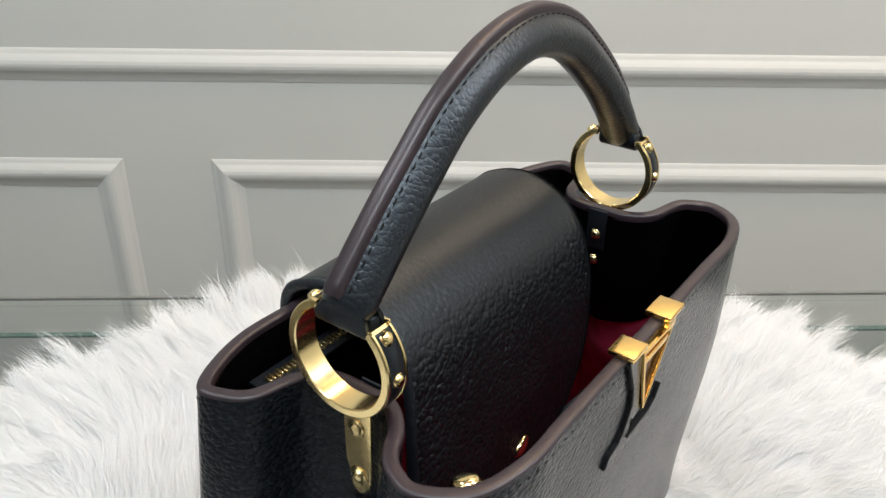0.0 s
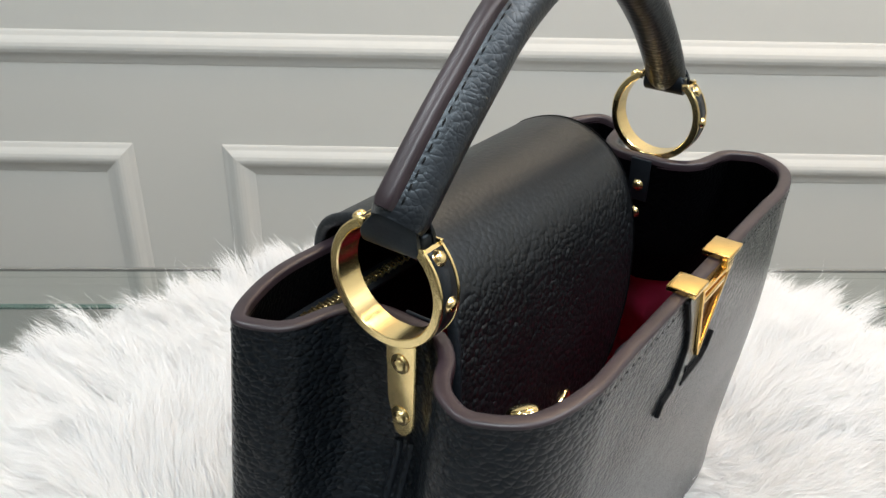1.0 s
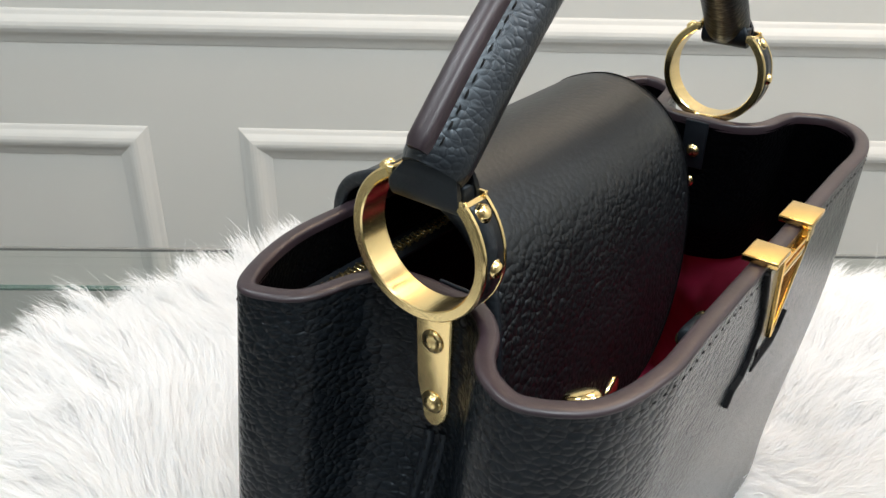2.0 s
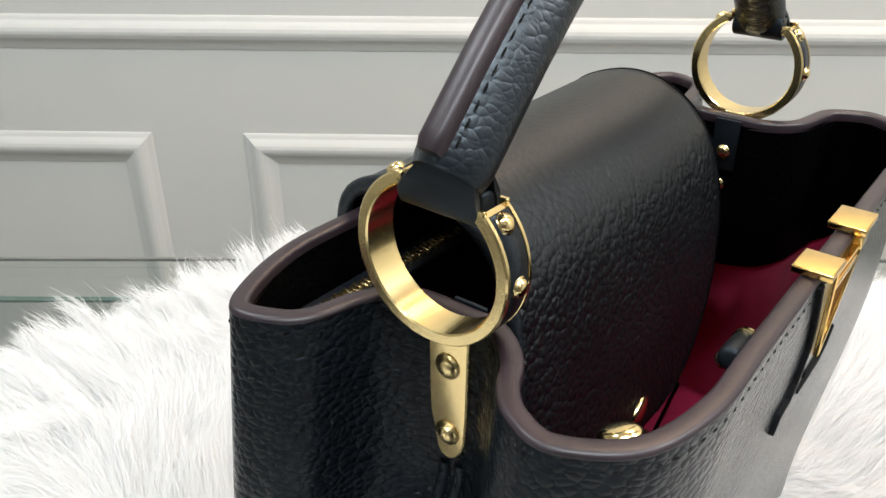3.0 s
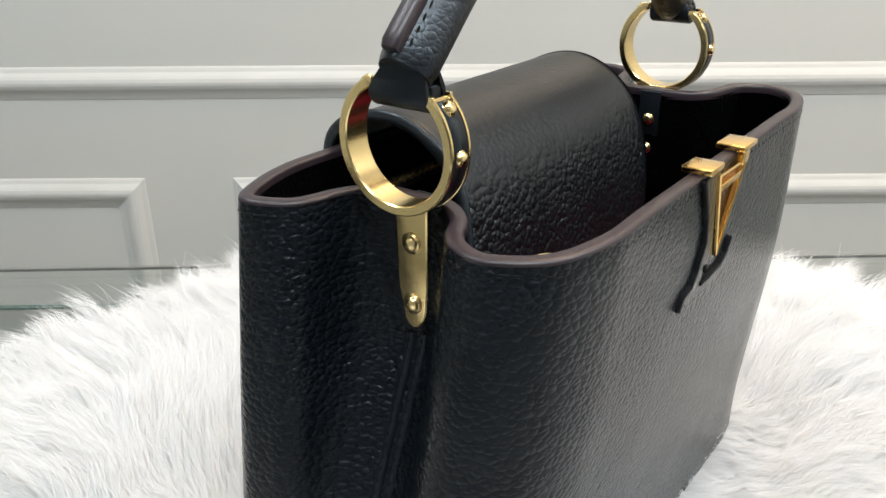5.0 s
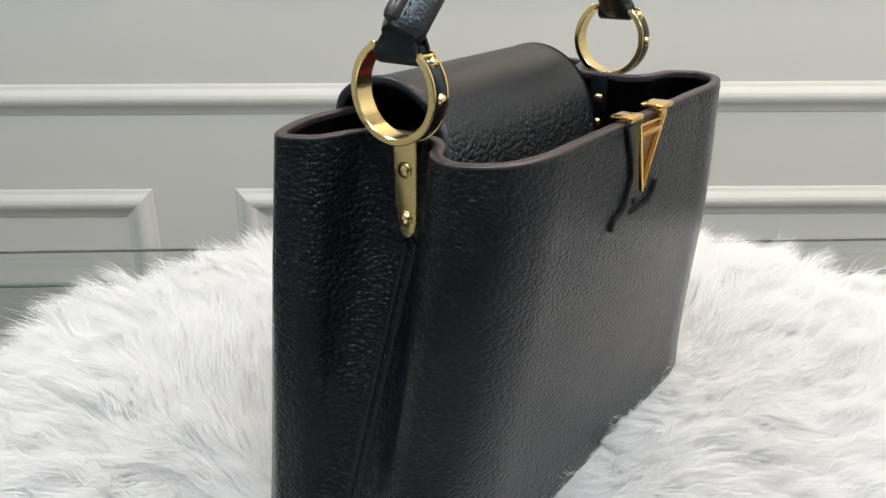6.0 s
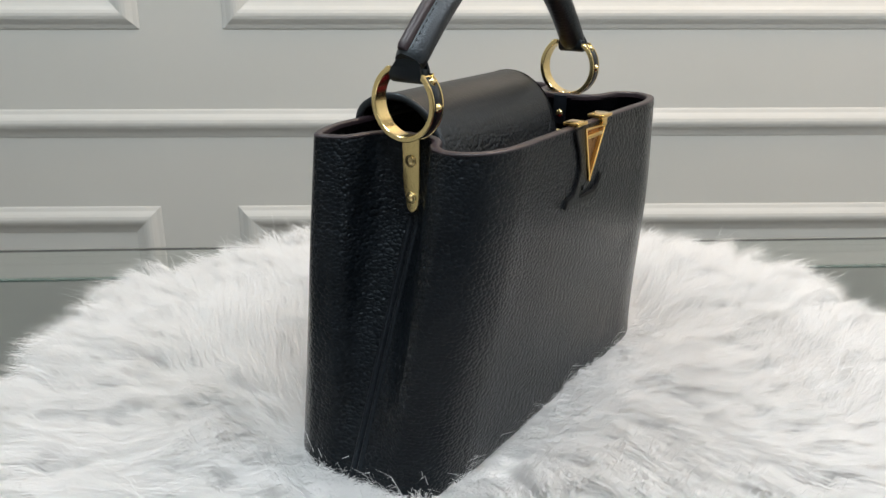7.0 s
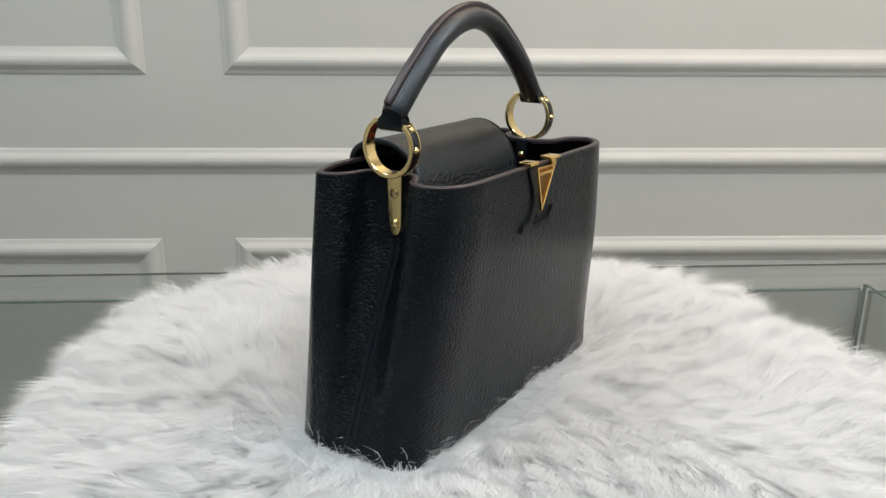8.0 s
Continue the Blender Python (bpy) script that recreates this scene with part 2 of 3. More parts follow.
def structure(name, verts, mat, label, m=None, bevel=0.0):
    bm = bmesh.new()
    box(bm, *verts, bevel)
    ob = part(name, bm, mat, None, smooth=False)
    if m:
        ob.matrix_world = m
    return tagged(ob, label, kind="structure")


structure("wall_north", (-2.6, 3.6, 0, 0.12, FLOOR, CEILING), M_WALL, "light grey painted wall behind the display counter", WALL)
# unseen walls: added to close the room, bounce light and shape the bag's reflections
structure("wall_west", (-2.72, -2.6, -6.0, 1.35, FLOOR, CEILING), M_WALL, "unseen light grey side wall added to bounce light")
structure("wall_east", (1.75, 1.87, -6.0, 1.35, FLOOR, CEILING), M_WALL, "unseen light grey side wall added to bounce light")
structure("wall_south", (-2.6, 2.6, -6.12, -6.0, FLOOR, CEILING), M_WALL, "unseen light grey far wall added to shape reflections")
# unseen floor, toned dark so that the leather reflects less
structure("floor", (-2.8, 2.8, -6.2, 1.5, FLOOR - 0.1, FLOOR), M_FLOOR, "unseen floor, kept dark to hold reflections down")
structure("ceiling", (-2.8, 2.8, -6.2, 1.5, CEILING, CEILING + 0.1), M_CEILING, "white painted shop ceiling")

# moulding profile: distance across, height over the wall
MOULD_W = 0.056
MOULD = [(0, -0.002), (0, 0.001), (0.003, 0.0025), (0.009, 0.0045), (0.015, 0.008), (0.020, 0.0105), (0.026, 0.0118), (0.031, 0.0115), (0.037, 0.0095), (0.044, 0.0055), (0.050, 0.003), (MOULD_W, 0.001), (MOULD_W, -0.002)]


def panel_moulding(x0, x1, z0, z1, outer_first):
    """A rectangle of mitred moulding on the back wall; the profile runs from its outer to its inner edge."""
    rings = []
    for d, h in MOULD:
        e = d if outer_first else MOULD_W - d
        rings.append([(x0 + e, -h, z0 + e), (x1 - e, -h, z0 + e), (x1 - e, -h, z1 - e), (x0 + e, -h, z1 - e)])
    v, f = loft(rings)
    ob = mesh_object("panel_moulding", v, f, M_TRIM, smooth=False)
    ob.matrix_world = WALL
    return tagged(ob, "pale grey painted wood panel moulding on the wall", "moulding", "wall panel mouldings", "structure")


def chair_rail(z1):
    v, f = loft([[(-2.55, -h, z1 - d), (3.5, -h, z1 - d)] for d, h in MOULD], closed=False)
    ob = mesh_object("chair_rail", v, f, M_TRIM, smooth=False)
    ob.matrix_world = WALL
    return tagged(ob, "pale grey painted wood rail across the wall", "moulding", kind="structure")


panel_moulding(-1.40, -0.08, 0.179, 1.30, True)
panel_moulding(0.08, 2.40, 0.179, 1.30, True)
panel_moulding(-1.40, -0.08, -0.80, -0.178, True)
panel_moulding(0.08, 2.40, -0.80, -0.178, True)
chair_rail(0.024)

# ---- glass display counter ----
GLASS_TOP = -0.016


def glass_counter():
    base = tagged(new("display_counter"), "glass display counter with sliding glass doors at its back", "counter")
    base.matrix_world = pose(0, 0.3312, 0, 0, 0, -1.685)
    bm = bmesh.new()
    box(bm, -1.3, 1.3, -1.1, 0.0, GLASS_TOP - 0.008, GLASS_TOP, 0.0008)
    top = part("glass_top", bm, M_GLASS, base, "clear glass top", False)
    top.visible_shadow = False
    bm = bmesh.new()
    box(bm, -1.3, 1.3, -0.0030, 0.0, GLASS_TOP + 0.0004, -0.0093)
    lip = part("back_lip", bm, M_GLASS, base, "low clear glass lip along the back edge", False)
    lip.visible_shadow = False
    bm = bmesh.new()
    box(bm, -1.3, 1.3, -0.0030, 0.0, -0.0090, -0.0066)
    part("lip_edge", bm, M_SEAL, lip, "dark polished glass edge", False)
    for x0, x1, y in ((-1.29, 0.5793, -0.014), (0.5843, 1.29, -0.028)):
        bm = bmesh.new()
        box(bm, x0, x1, y - 0.006, y, -0.70, -0.0392)
        door = part("sliding_door", bm, M_BACK, base, "grey back-painted sliding glass door", False)
        bm = bmesh.new()
        box(bm, x0, x1, y - 0.006, y, -0.0389, -0.0368)
        part("door_edge", bm, M_GLASS_EDGE, door, "green polished glass edge", False)
        xe = x1 if x1 < 1 else x0
        bm = bmesh.new()
        box(bm, xe - 0.0015, xe + 0.0015, y - 0.0085, y - 0.0065, -0.70, -0.0392)
        part("door_edge", bm, M_SEAL, door, "dark edge strip", False)
    bm = bmesh.new()
    box(bm, 0.5719, 0.5759, -1.08, -0.037, -0.70, -0.0265)
    divider = part("divider", bm, M_GLASS, base, "clear glass divider inside the counter", False)
    divider.visible_shadow = False
    for y0, y1, z0, z1 in ((-1.08, -0.037, -0.0263, -0.0246), (-0.0368, -0.0355, -0.70, -0.0246)):
        bm = bmesh.new()
        box(bm, 0.5719, 0.5759, y0, y1, z0, z1)
        part("divider_edge", bm, M_GLASS_EDGE, divider, "green polished glass edge", False)
    bm = bmesh.new()
    box(bm, -1.3, 1.3, -1.1, 0.0, FLOOR, -0.70, 0.004)
    part("plinth", bm, M_TRIM, base, "pale painted base", False)
    return base


glass_counter()

# ---- fur rug ----
RUG_X, RUG_Y, RUG_CX, RUG_CY = 0.378, 0.432, -0.005, -0.09


def rug_edge(a):
    """Outline of the hide, as a share of its half axes, in the direction a."""
    west, east = math.pi - abs(a), abs(a)
    return 1.0 - 0.10 * math.exp(-(west / 0.45) ** 2) - 0.13 * math.exp(-(east / 0.35) ** 2) + 0.07 * math.exp(-((a - 0.85) / 0.30) ** 2) + 0.035 * math.sin(3 * a + 0.6) + 0.03 * math.sin(5 * a + 2.0) + 0.02 * math.sin(11 * a) + 0.012 * math.sin(23 * a + 1) + 0.03 * math.cos(4 * a)


def rug_height(x, y):
    """Height of the hide's skin: it sags under the bag and rolls off at its rim."""
    dx, dy = (x - RUG_CX) / RUG_X, (y - RUG_CY) / RUG_Y
    r = math.hypot(dx, dy) / rug_edge(math.atan2(dy, dx))
    swell = 0.010 * noise.noise(Vector((x * 7, y * 7, 0.3))) + 0.006
    return max(GLASS_TOP + 0.001, GLASS_TOP + 0.002 + max(0.0, swell) * (1 - smooth01((r - 0.75) / 0.25)))


def fur_rug():
    rug = tagged(new("fur_rug"), "fluffy white long-haired fur rug spread on the glass counter", "rug")
    rings, seg = [], 96
    for r in np.linspace(0.02, 1.0, 30):
        ring = []
        for k in range(seg):
            a = 2 * math.pi * k / seg - math.pi
            e = rug_edge(a) * r
            x, y = RUG_CX + RUG_X * e * math.cos(a), RUG_CY + RUG_Y * e * math.sin(a)
            ring.append((x, y, rug_height(x, y)))
        rings.append(ring)
    rings.append([(x, y, GLASS_TOP + 0.0002) for x, y, z in rings[-1]])
    v, f = loft(rings)
    f.append(tuple(range(seg)))
    mesh_object("hide", v, f, M_HIDE, rug, "white hide under the hair")
    return rug


rug = fur_rug()


def bag_reach(x, y):
    """How far a place lies outside the bag's base (negative under it), and the way out of it."""
    c, sn = math.cos(radians(50.14)), math.sin(radians(50.14))
    lx, ly = c * (x - 0.0038) + sn * (y + 0.0032), -sn * (x - 0.0038) + c * (y + 0.0032) - 0.0055
    hx, hy, r = 0.171, 0.0595, 0.034
    qx, qy = abs(lx) - hx + r, abs(ly) - hy + r
    d = math.hypot(max(qx, 0), max(qy, 0)) + min(max(qx, qy), 0) - r
    gx, gy = (max(qx, 0), max(qy, 0)) if max(qx, qy) > 0 else ((1, 0) if qx > qy else (0, 1))
    gx, gy = math.copysign(gx, lx), math.copysign(gy, ly)
    k = math.hypot(gx, gy) or 1.0
    gx, gy = gx / k, gy / k
    return d, c * gx - sn * gy, sn * gx + c * gy


LOCKS, PER_LOCK, TUFTS = 16000, 37, 1500


def fur_pile():
    """Long hair in locks: each strand is a thin tapering ribbon that bends over towards its lock's tip."""
    rng = np.random.default_rng(7)
    # the coat parts into tufts, each with its own lean and length
    seeds = []
    while len(seeds) < TUFTS:
        a, r = rng.uniform(-math.pi, math.pi), math.sqrt(rng.uniform(0, 1.02))
        e = rug_edge(a) * r
        seeds.append((RUG_CX + RUG_X * e * math.cos(a), RUG_CY + RUG_Y * e * math.sin(a)))
    seeds = np.array(seeds)
    tuft_turn, tuft_long = rng.normal(0, 0.40, TUFTS), rng.uniform(0.78, 1.25, TUFTS)
    roots, tips, highs, calm = [], [], [], []
    while len(roots) < LOCKS:
        a, r = rng.uniform(-math.pi, math.pi), math.sqrt(rng.uniform(0, 1))
        e = rug_edge(a) * r
        x, y = RUG_CX + RUG_X * e * math.cos(a), RUG_CY + RUG_Y * e * math.sin(a)
        d, ox, oy = bag_reach(x, y)
        if d < -0.012:
            continue
        flow = a + 1.5 * noise.noise(Vector((x * 4.5, y * 4.5, 4.1))) + 0.9 * noise.noise(Vector((x * 16, y * 16, 1.7)))
        tuft = int(np.argmin((seeds[:, 0] - x) ** 2 + (seeds[:, 1] - y) ** 2))
        edge = smooth01((r - 0.78) / 0.2)
        flow += tuft_turn[tuft] * (0.4 + 0.8 * edge)
        fx, fy = math.cos(flow) + 0.15, math.sin(flow) - 0.15
        rim = smooth01((r - 0.70) / 0.3)
        fx, fy = fx * (1 - 0.75 * rim) + 1.6 * rim * math.cos(a), fy * (1 - 0.75 * rim) + 1.6 * rim * math.sin(a)
        away = min(0.0, fx * ox + fy * oy) * (1 - smooth01((d - 0.02) / 0.05))
        fx, fy = fx - ox * away, fy - oy * away
        near = 1 - smooth01(max(d, 0.0) / 0.045)
        fx, fy = fx * (1 - near) + ox * near, fy * (1 - near) + oy * near
        k = math.hypot(fx, fy) + 1e-6
        length = rng.uniform(0.036, 0.054) * (1 + (tuft_long[tuft] - 1) * (0.3 + 0.9 * edge)) * (1 - 0.62 * near) * (1 + 0.22 * rim)
        lean = rng.uniform(0.80, 0.97) - (0.45 * near if rng.uniform(0, 1) < 0.05 else 0.0)
        hz = rug_height(x, y)
        run, rise = length * lean, length * math.sqrt(max(0.05, 1 - lean * lean)) * 0.9
        rise *= (1 - 0.60 * near) * rng.uniform(0.86, 1.14)
        roots.append((x, y, hz))
        # locks of a tuft run together towards its tip
        gx, gy = (seeds[tuft] - (x, y)) * ((0.06 + 0.34 * edge) * (1 - near))
        tips.append((x + fx / k * run + gx, y + fy / k * run + gy, hz + rise * (1 - 0.5 * rim) + 0.004 * (1 - 0.7 * near)))
        calm.append(1 - 0.65 * near)
        highs.append(rise + 0.006 * (1 - 0.7 * near))
    roots, tips, highs, calm = np.array(roots), np.array(tips), np.array(highs), np.repeat(np.array(calm), PER_LOCK)[:, None]
    n = LOCKS * PER_LOCK
    R, T, K = np.repeat(roots, PER_LOCK, 0), np.repeat(tips, PER_LOCK, 0), np.repeat(highs, PER_LOCK)
    R = R + np.concatenate([rng.normal(0, 0.0050, (n, 2)), np.zeros((n, 1))], 1)
    T = T + rng.normal(0, 0.0046, (n, 3)) * calm + rng.normal(0, 0.008, (n, 3)) * (rng.uniform(0, 1, (n, 1)) < 0.08 * calm)
    wisp = (rng.uniform(0, 1, n) < 0.02) * (calm[:, 0] < 0.6)
    T[:, 2] += wisp * rng.uniform(0.006, 0.020, n)
    T[:, 2] = np.maximum(T[:, 2], R[:, 2] + 0.003)
    way = T - R
    side = np.stack([-way[:, 1], way[:, 0], rng.normal(0, 0.012, n)], 1)
    side /= np.linalg.norm(side, axis=1)[:, None]
    width = rng.uniform(0.00010, 0.00024, n)
    rows = []
    for u, w in ((0.0, 1.0), (0.5, 0.9), (1.0, 0.12)):
        p = R + way * u
        p[:, 2] = R[:, 2] + (T[:, 2] - R[:, 2]) * (1 - (1 - u) ** 2.2) + K * 0.18 * math.sin(math.pi * u)
        rows.append(p - side * (width * w)[:, None])
        rows.append(p + side * (width * w)[:, None])
    verts = np.stack(rows, 1).reshape(-1, 3)
    base = np.arange(n)[:, None] * 6
    quads = np.concatenate([base + np.array([0, 1, 3, 2]) + 2 * k for k in range(2)], 1).reshape(-1)
    me = bpy.data.meshes.new("hair_coat")
    me.vertices.add(n * 6)
    me.vertices.foreach_set("co", verts.astype(np.float32).ravel())
    me.loops.add(n * 8)
    me.loops.foreach_set("vertex_index", quads.astype(np.int32))
    me.polygons.add(n * 2)
    me.polygons.foreach_set("loop_start", np.arange(0, n * 8, 4, dtype=np.int32))
    me.update(calc_edges=True)
    me.shade_smooth()
    me.materials.append(M_FUR)
    ob = new("hair_coat", me)
    ob.parent = rug
    return tagged(ob, "long soft white hair", kind="stuff")


fur_pile()


# ---- handbag ----
BAG_TURN = 50.14
H = 0.208
bag = tagged(new("handbag"), "black pebbled leather handbag with gold hardware and one rolled handle", "handbag")
bag.matrix_world = pose(0.0038, -0.0032, 0, 0, 0, BAG_TURN)


def quarter_rim(xl, yf, xp, knee):
    return [(0, yf), (0.5 * xl, yf), (xl - 0.036, yf), (xl - 0.012, yf - 0.007), (xl, knee + 0.0265), (xl - 0.003, knee + 0.0135), (xl - 0.0105, knee + 0.0055), (xp + 0.008, knee),
            (xp + 0.0005, knee - 0.009)], (xp, 0.0)


def quarter_base(xl, yf, xp):
    return [(0, yf), (0.5 * xl, yf), (xl - 0.042, yf), (xl - 0.016, yf - 0.006), (xl - 0.004, yf - 0.021), (xl - 0.001, 0.5 * yf), (xl, 0.020), ((xl + xp) / 2, 0.014), (xp, 0.008)], (xp, 0.0)


def outline(quarters):
    """Closed outline from the four quarters: front left, back left, back right, front right."""
    (fl, pl), (bl, _), (br, pr), (fr, _) = quarters
    pts = [(-x, -y) for x, y in fl] + [(-pl[0], 0.0)] + [(-x, y) for x, y in reversed(bl)]
    pts += [(x, y) for x, y in br[1:]] + [(pr[0], 0.0)] + [(x, -y) for x, y in reversed(fr[1:])]
    pts, n, ring = [np.array(p) for p in pts], len(pts), []
    for i in range(n):
        a, b, c, d = pts[i - 1], pts[i], pts[(i + 1) % n], pts[(i + 2) % n]
        for t in np.linspace(0, 1, 8, endpoint=False):
            ring.append(0.5 * (2 * b + (c - a) * t + (2 * a - 5 * b + 4 * c - d) * t * t + (3 * b - a - 3 * c + d) * t ** 3))
    return np.array(ring)


RIM = outline((quarter_rim(0.1315, 0.069, 0.1030, 0.0185), quarter_rim(0.1380, 0.067, 0.1030, 0.0245), quarter_rim(0.1400, 0.067, 0.0985, 0.0240), quarter_rim(0.1370, 0.069, 0.0985, 0.0200)))
BASE = outline((quarter_base(0.166, 0.0505, 0.170), quarter_base(0.172, 0.064, 0.170), quarter_base(0.170, 0.064, 0.171), quarter_base(0.171, 0.0508, 0.171)))


def inset(ring, d):
    """Move a closed outline inwards by d."""
    t = np.roll(ring, -1, axis=0) - np.roll(ring, 1, axis=0)
    t /= np.linalg.norm(t, axis=1)[:, None]
    nrm = np.stack([t[:, 1], -t[:, 0]], axis=1)
    if np.mean(np.sum(nrm * ring, axis=1)) > 0:
        nrm = -nrm
    return ring + nrm * d


def wall_ring(z):
    """The outer leather's outline at height z: upright near the rim, flaring in the gussets towards the base."""
    s = z / H
    wy = 0.5 * smooth01(s / 0.75) + 0.5 * s
    out = []
    for (bx, by), (rx, ry) in zip(BASE, RIM):
        deep = min(1.0, max(0.0, (0.133 - abs(rx)) / 0.025)) * (1 - min(1.0, abs(ry) / 0.04))
        wx = s * (1 - deep) + min(1.0, s / 0.74) * deep
        out.append((bx + (rx - bx) * wx, by + (ry - by) * wy))
    return np.array(out)


def lift(ring, z):
    return [(x, y, z) for x, y in ring]


SUNK = -0.012


def bag_body():
    rings = [lift(inset(wall_ring(SUNK), 0.006), SUNK), lift(inset(wall_ring(SUNK), 0.002), SUNK + 0.001), lift(wall_ring(SUNK + 0.005), SUNK + 0.005)]
    for z in np.linspace(SUNK + 0.011, H + 0.0006, 49):
        rings.append(lift(wall_ring(z), z))
    v, f = loft(rings)
    f.append(tuple(range(len(RIM))))
    body = mesh_object("body", v, f, M_LEATHER, bag, "pebbled black leather body")
    # painted edge of the leather round the mouth
    prof = [(0.0003, 0.0002), (-0.0001, 0.0005), (0.0001, 0.0013), (0.0008, 0.0019), (0.0018, 0.0021), (0.0042, 0.0021), (0.0053, 0.0018), (0.0058, 0.0010), (0.0058, -0.0020)]
    v, f = loft([lift(inset(RIM, d), H + dz) for d, dz in prof])
    mesh_object("edge", v, f, M_EDGE, bag, "dark brown painted edge")
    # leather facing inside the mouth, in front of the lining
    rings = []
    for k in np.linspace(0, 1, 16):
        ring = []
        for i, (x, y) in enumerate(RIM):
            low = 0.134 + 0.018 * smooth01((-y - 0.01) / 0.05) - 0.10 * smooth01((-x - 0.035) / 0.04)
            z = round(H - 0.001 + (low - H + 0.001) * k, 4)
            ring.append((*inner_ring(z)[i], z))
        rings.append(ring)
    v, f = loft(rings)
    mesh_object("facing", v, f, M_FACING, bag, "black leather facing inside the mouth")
    rings = []
    for z in np.linspace(0.200, 0.020, 36):
        wall = wall_ring(z)
        deep = inset(wall, 0.0052 + 0.010 * smooth01((0.08 - z) / 0.06))
        far_in = inset(wall, 0.0140)
        slack = smooth01((0.126 - z) / 0.04)
        fold = [slack * smooth01((x + 0.03) / 0.03) * max(0.0, noise.noise(Vector((x * 38, y * 38, z * 14 + 3.7)))) for x, y in wall]
        rings.append([(*(a + (b - a) * min(1.0, 1.6 * k)), z) for a, b, k in zip(deep, far_in, fold)])
    v, f = loft(rings)
    f.append(tuple(range(35 * len(RIM), 36 * len(RIM))))
    mesh_object("lining", v, f, M_LINING, bag, "burgundy red fabric lining")
    return body


CACHE = {}


def inner_ring(z):
    key = z
    if key not in CACHE:
        CACHE[key] = inset(wall_ring(key), 0.0059 + 0.010 * smooth01((0.08 - key) / 0.06))
    return CACHE[key]


body = bag_body()


def stitch_mesh(length, radius):
    """A short round thread with sunk ends."""
    rings = []
    for u, r in ((-0.5, 0.15), (-0.36, 0.8), (0.0, 1.0), (0.36, 0.8), (0.5, 0.15)):
        rings.append([(u * length, r * radius * math.cos(2 * math.pi * k / 6), r * radius * math.sin(2 * math.pi * k / 6) - (abs(u) * 2) ** 2 * radius) for k in range(6)])
    v, f = loft(rings, cap=True)
    me = bpy.data.meshes.new("stitch")
    me.from_pydata(v, [], f)
    me.materials.append(M_THREAD)
    me.shade_smooth()
    return me


STITCH, STITCH_FINE = stitch_mesh(0.0026, 0.00042), stitch_mesh(0.0028, 0.00032)


def stitch_row(points, normals, parent, pitch=0.0056, thread=STITCH):
    """Stitches along a line of points, lying on a surface with these normals."""
    points, normals = np.array(points), np.array(normals)
    run = np.concatenate(([0], np.cumsum(np.linalg.norm(np.diff(points, axis=0), axis=1))))
    for d in np.arange(pitch / 2, run[-1], pitch):
        p, q = [np.array([np.interp(d + e, run, points[:, k]) for k in range(3)]) for e in (-0.0005, 0.0005)]
        nz = Vector([np.interp(d, run, normals[:, k]) for k in range(3)]).normalized()
        tx = Vector(q - p).normalized()
        ty = nz.cross(tx).normalized()
        ob = new("stitch", thread)
        ob.parent = parent
        ob.matrix_parent_inverse = Matrix()
        ob.matrix_basis = Matrix.Translation((p + q) / 2) @ Matrix((tx, ty, nz)).transposed().to_4x4()


def ring_normals(ring):
    inn = inset(ring, 0.001)
    return [(*(-(b - a) / 0.001), 0.0) for a, b in zip(ring, inn)]


line = wall_ring(H - 0.0030)
stitch_row([(x, y, H - 0.0030) for x, y in [*line, line[0]]], [*ring_normals(line), ring_normals(line)[0]], body, 0.0048)


def flap_taper(p):
    """How far the flap's ends draw in: its tongue is rounded."""
    q = max(0.0, (p - 0.52) / 0.48)
    return 0.066 * (1 - math.sqrt(max(0.0, 1 - q ** 2.2)))


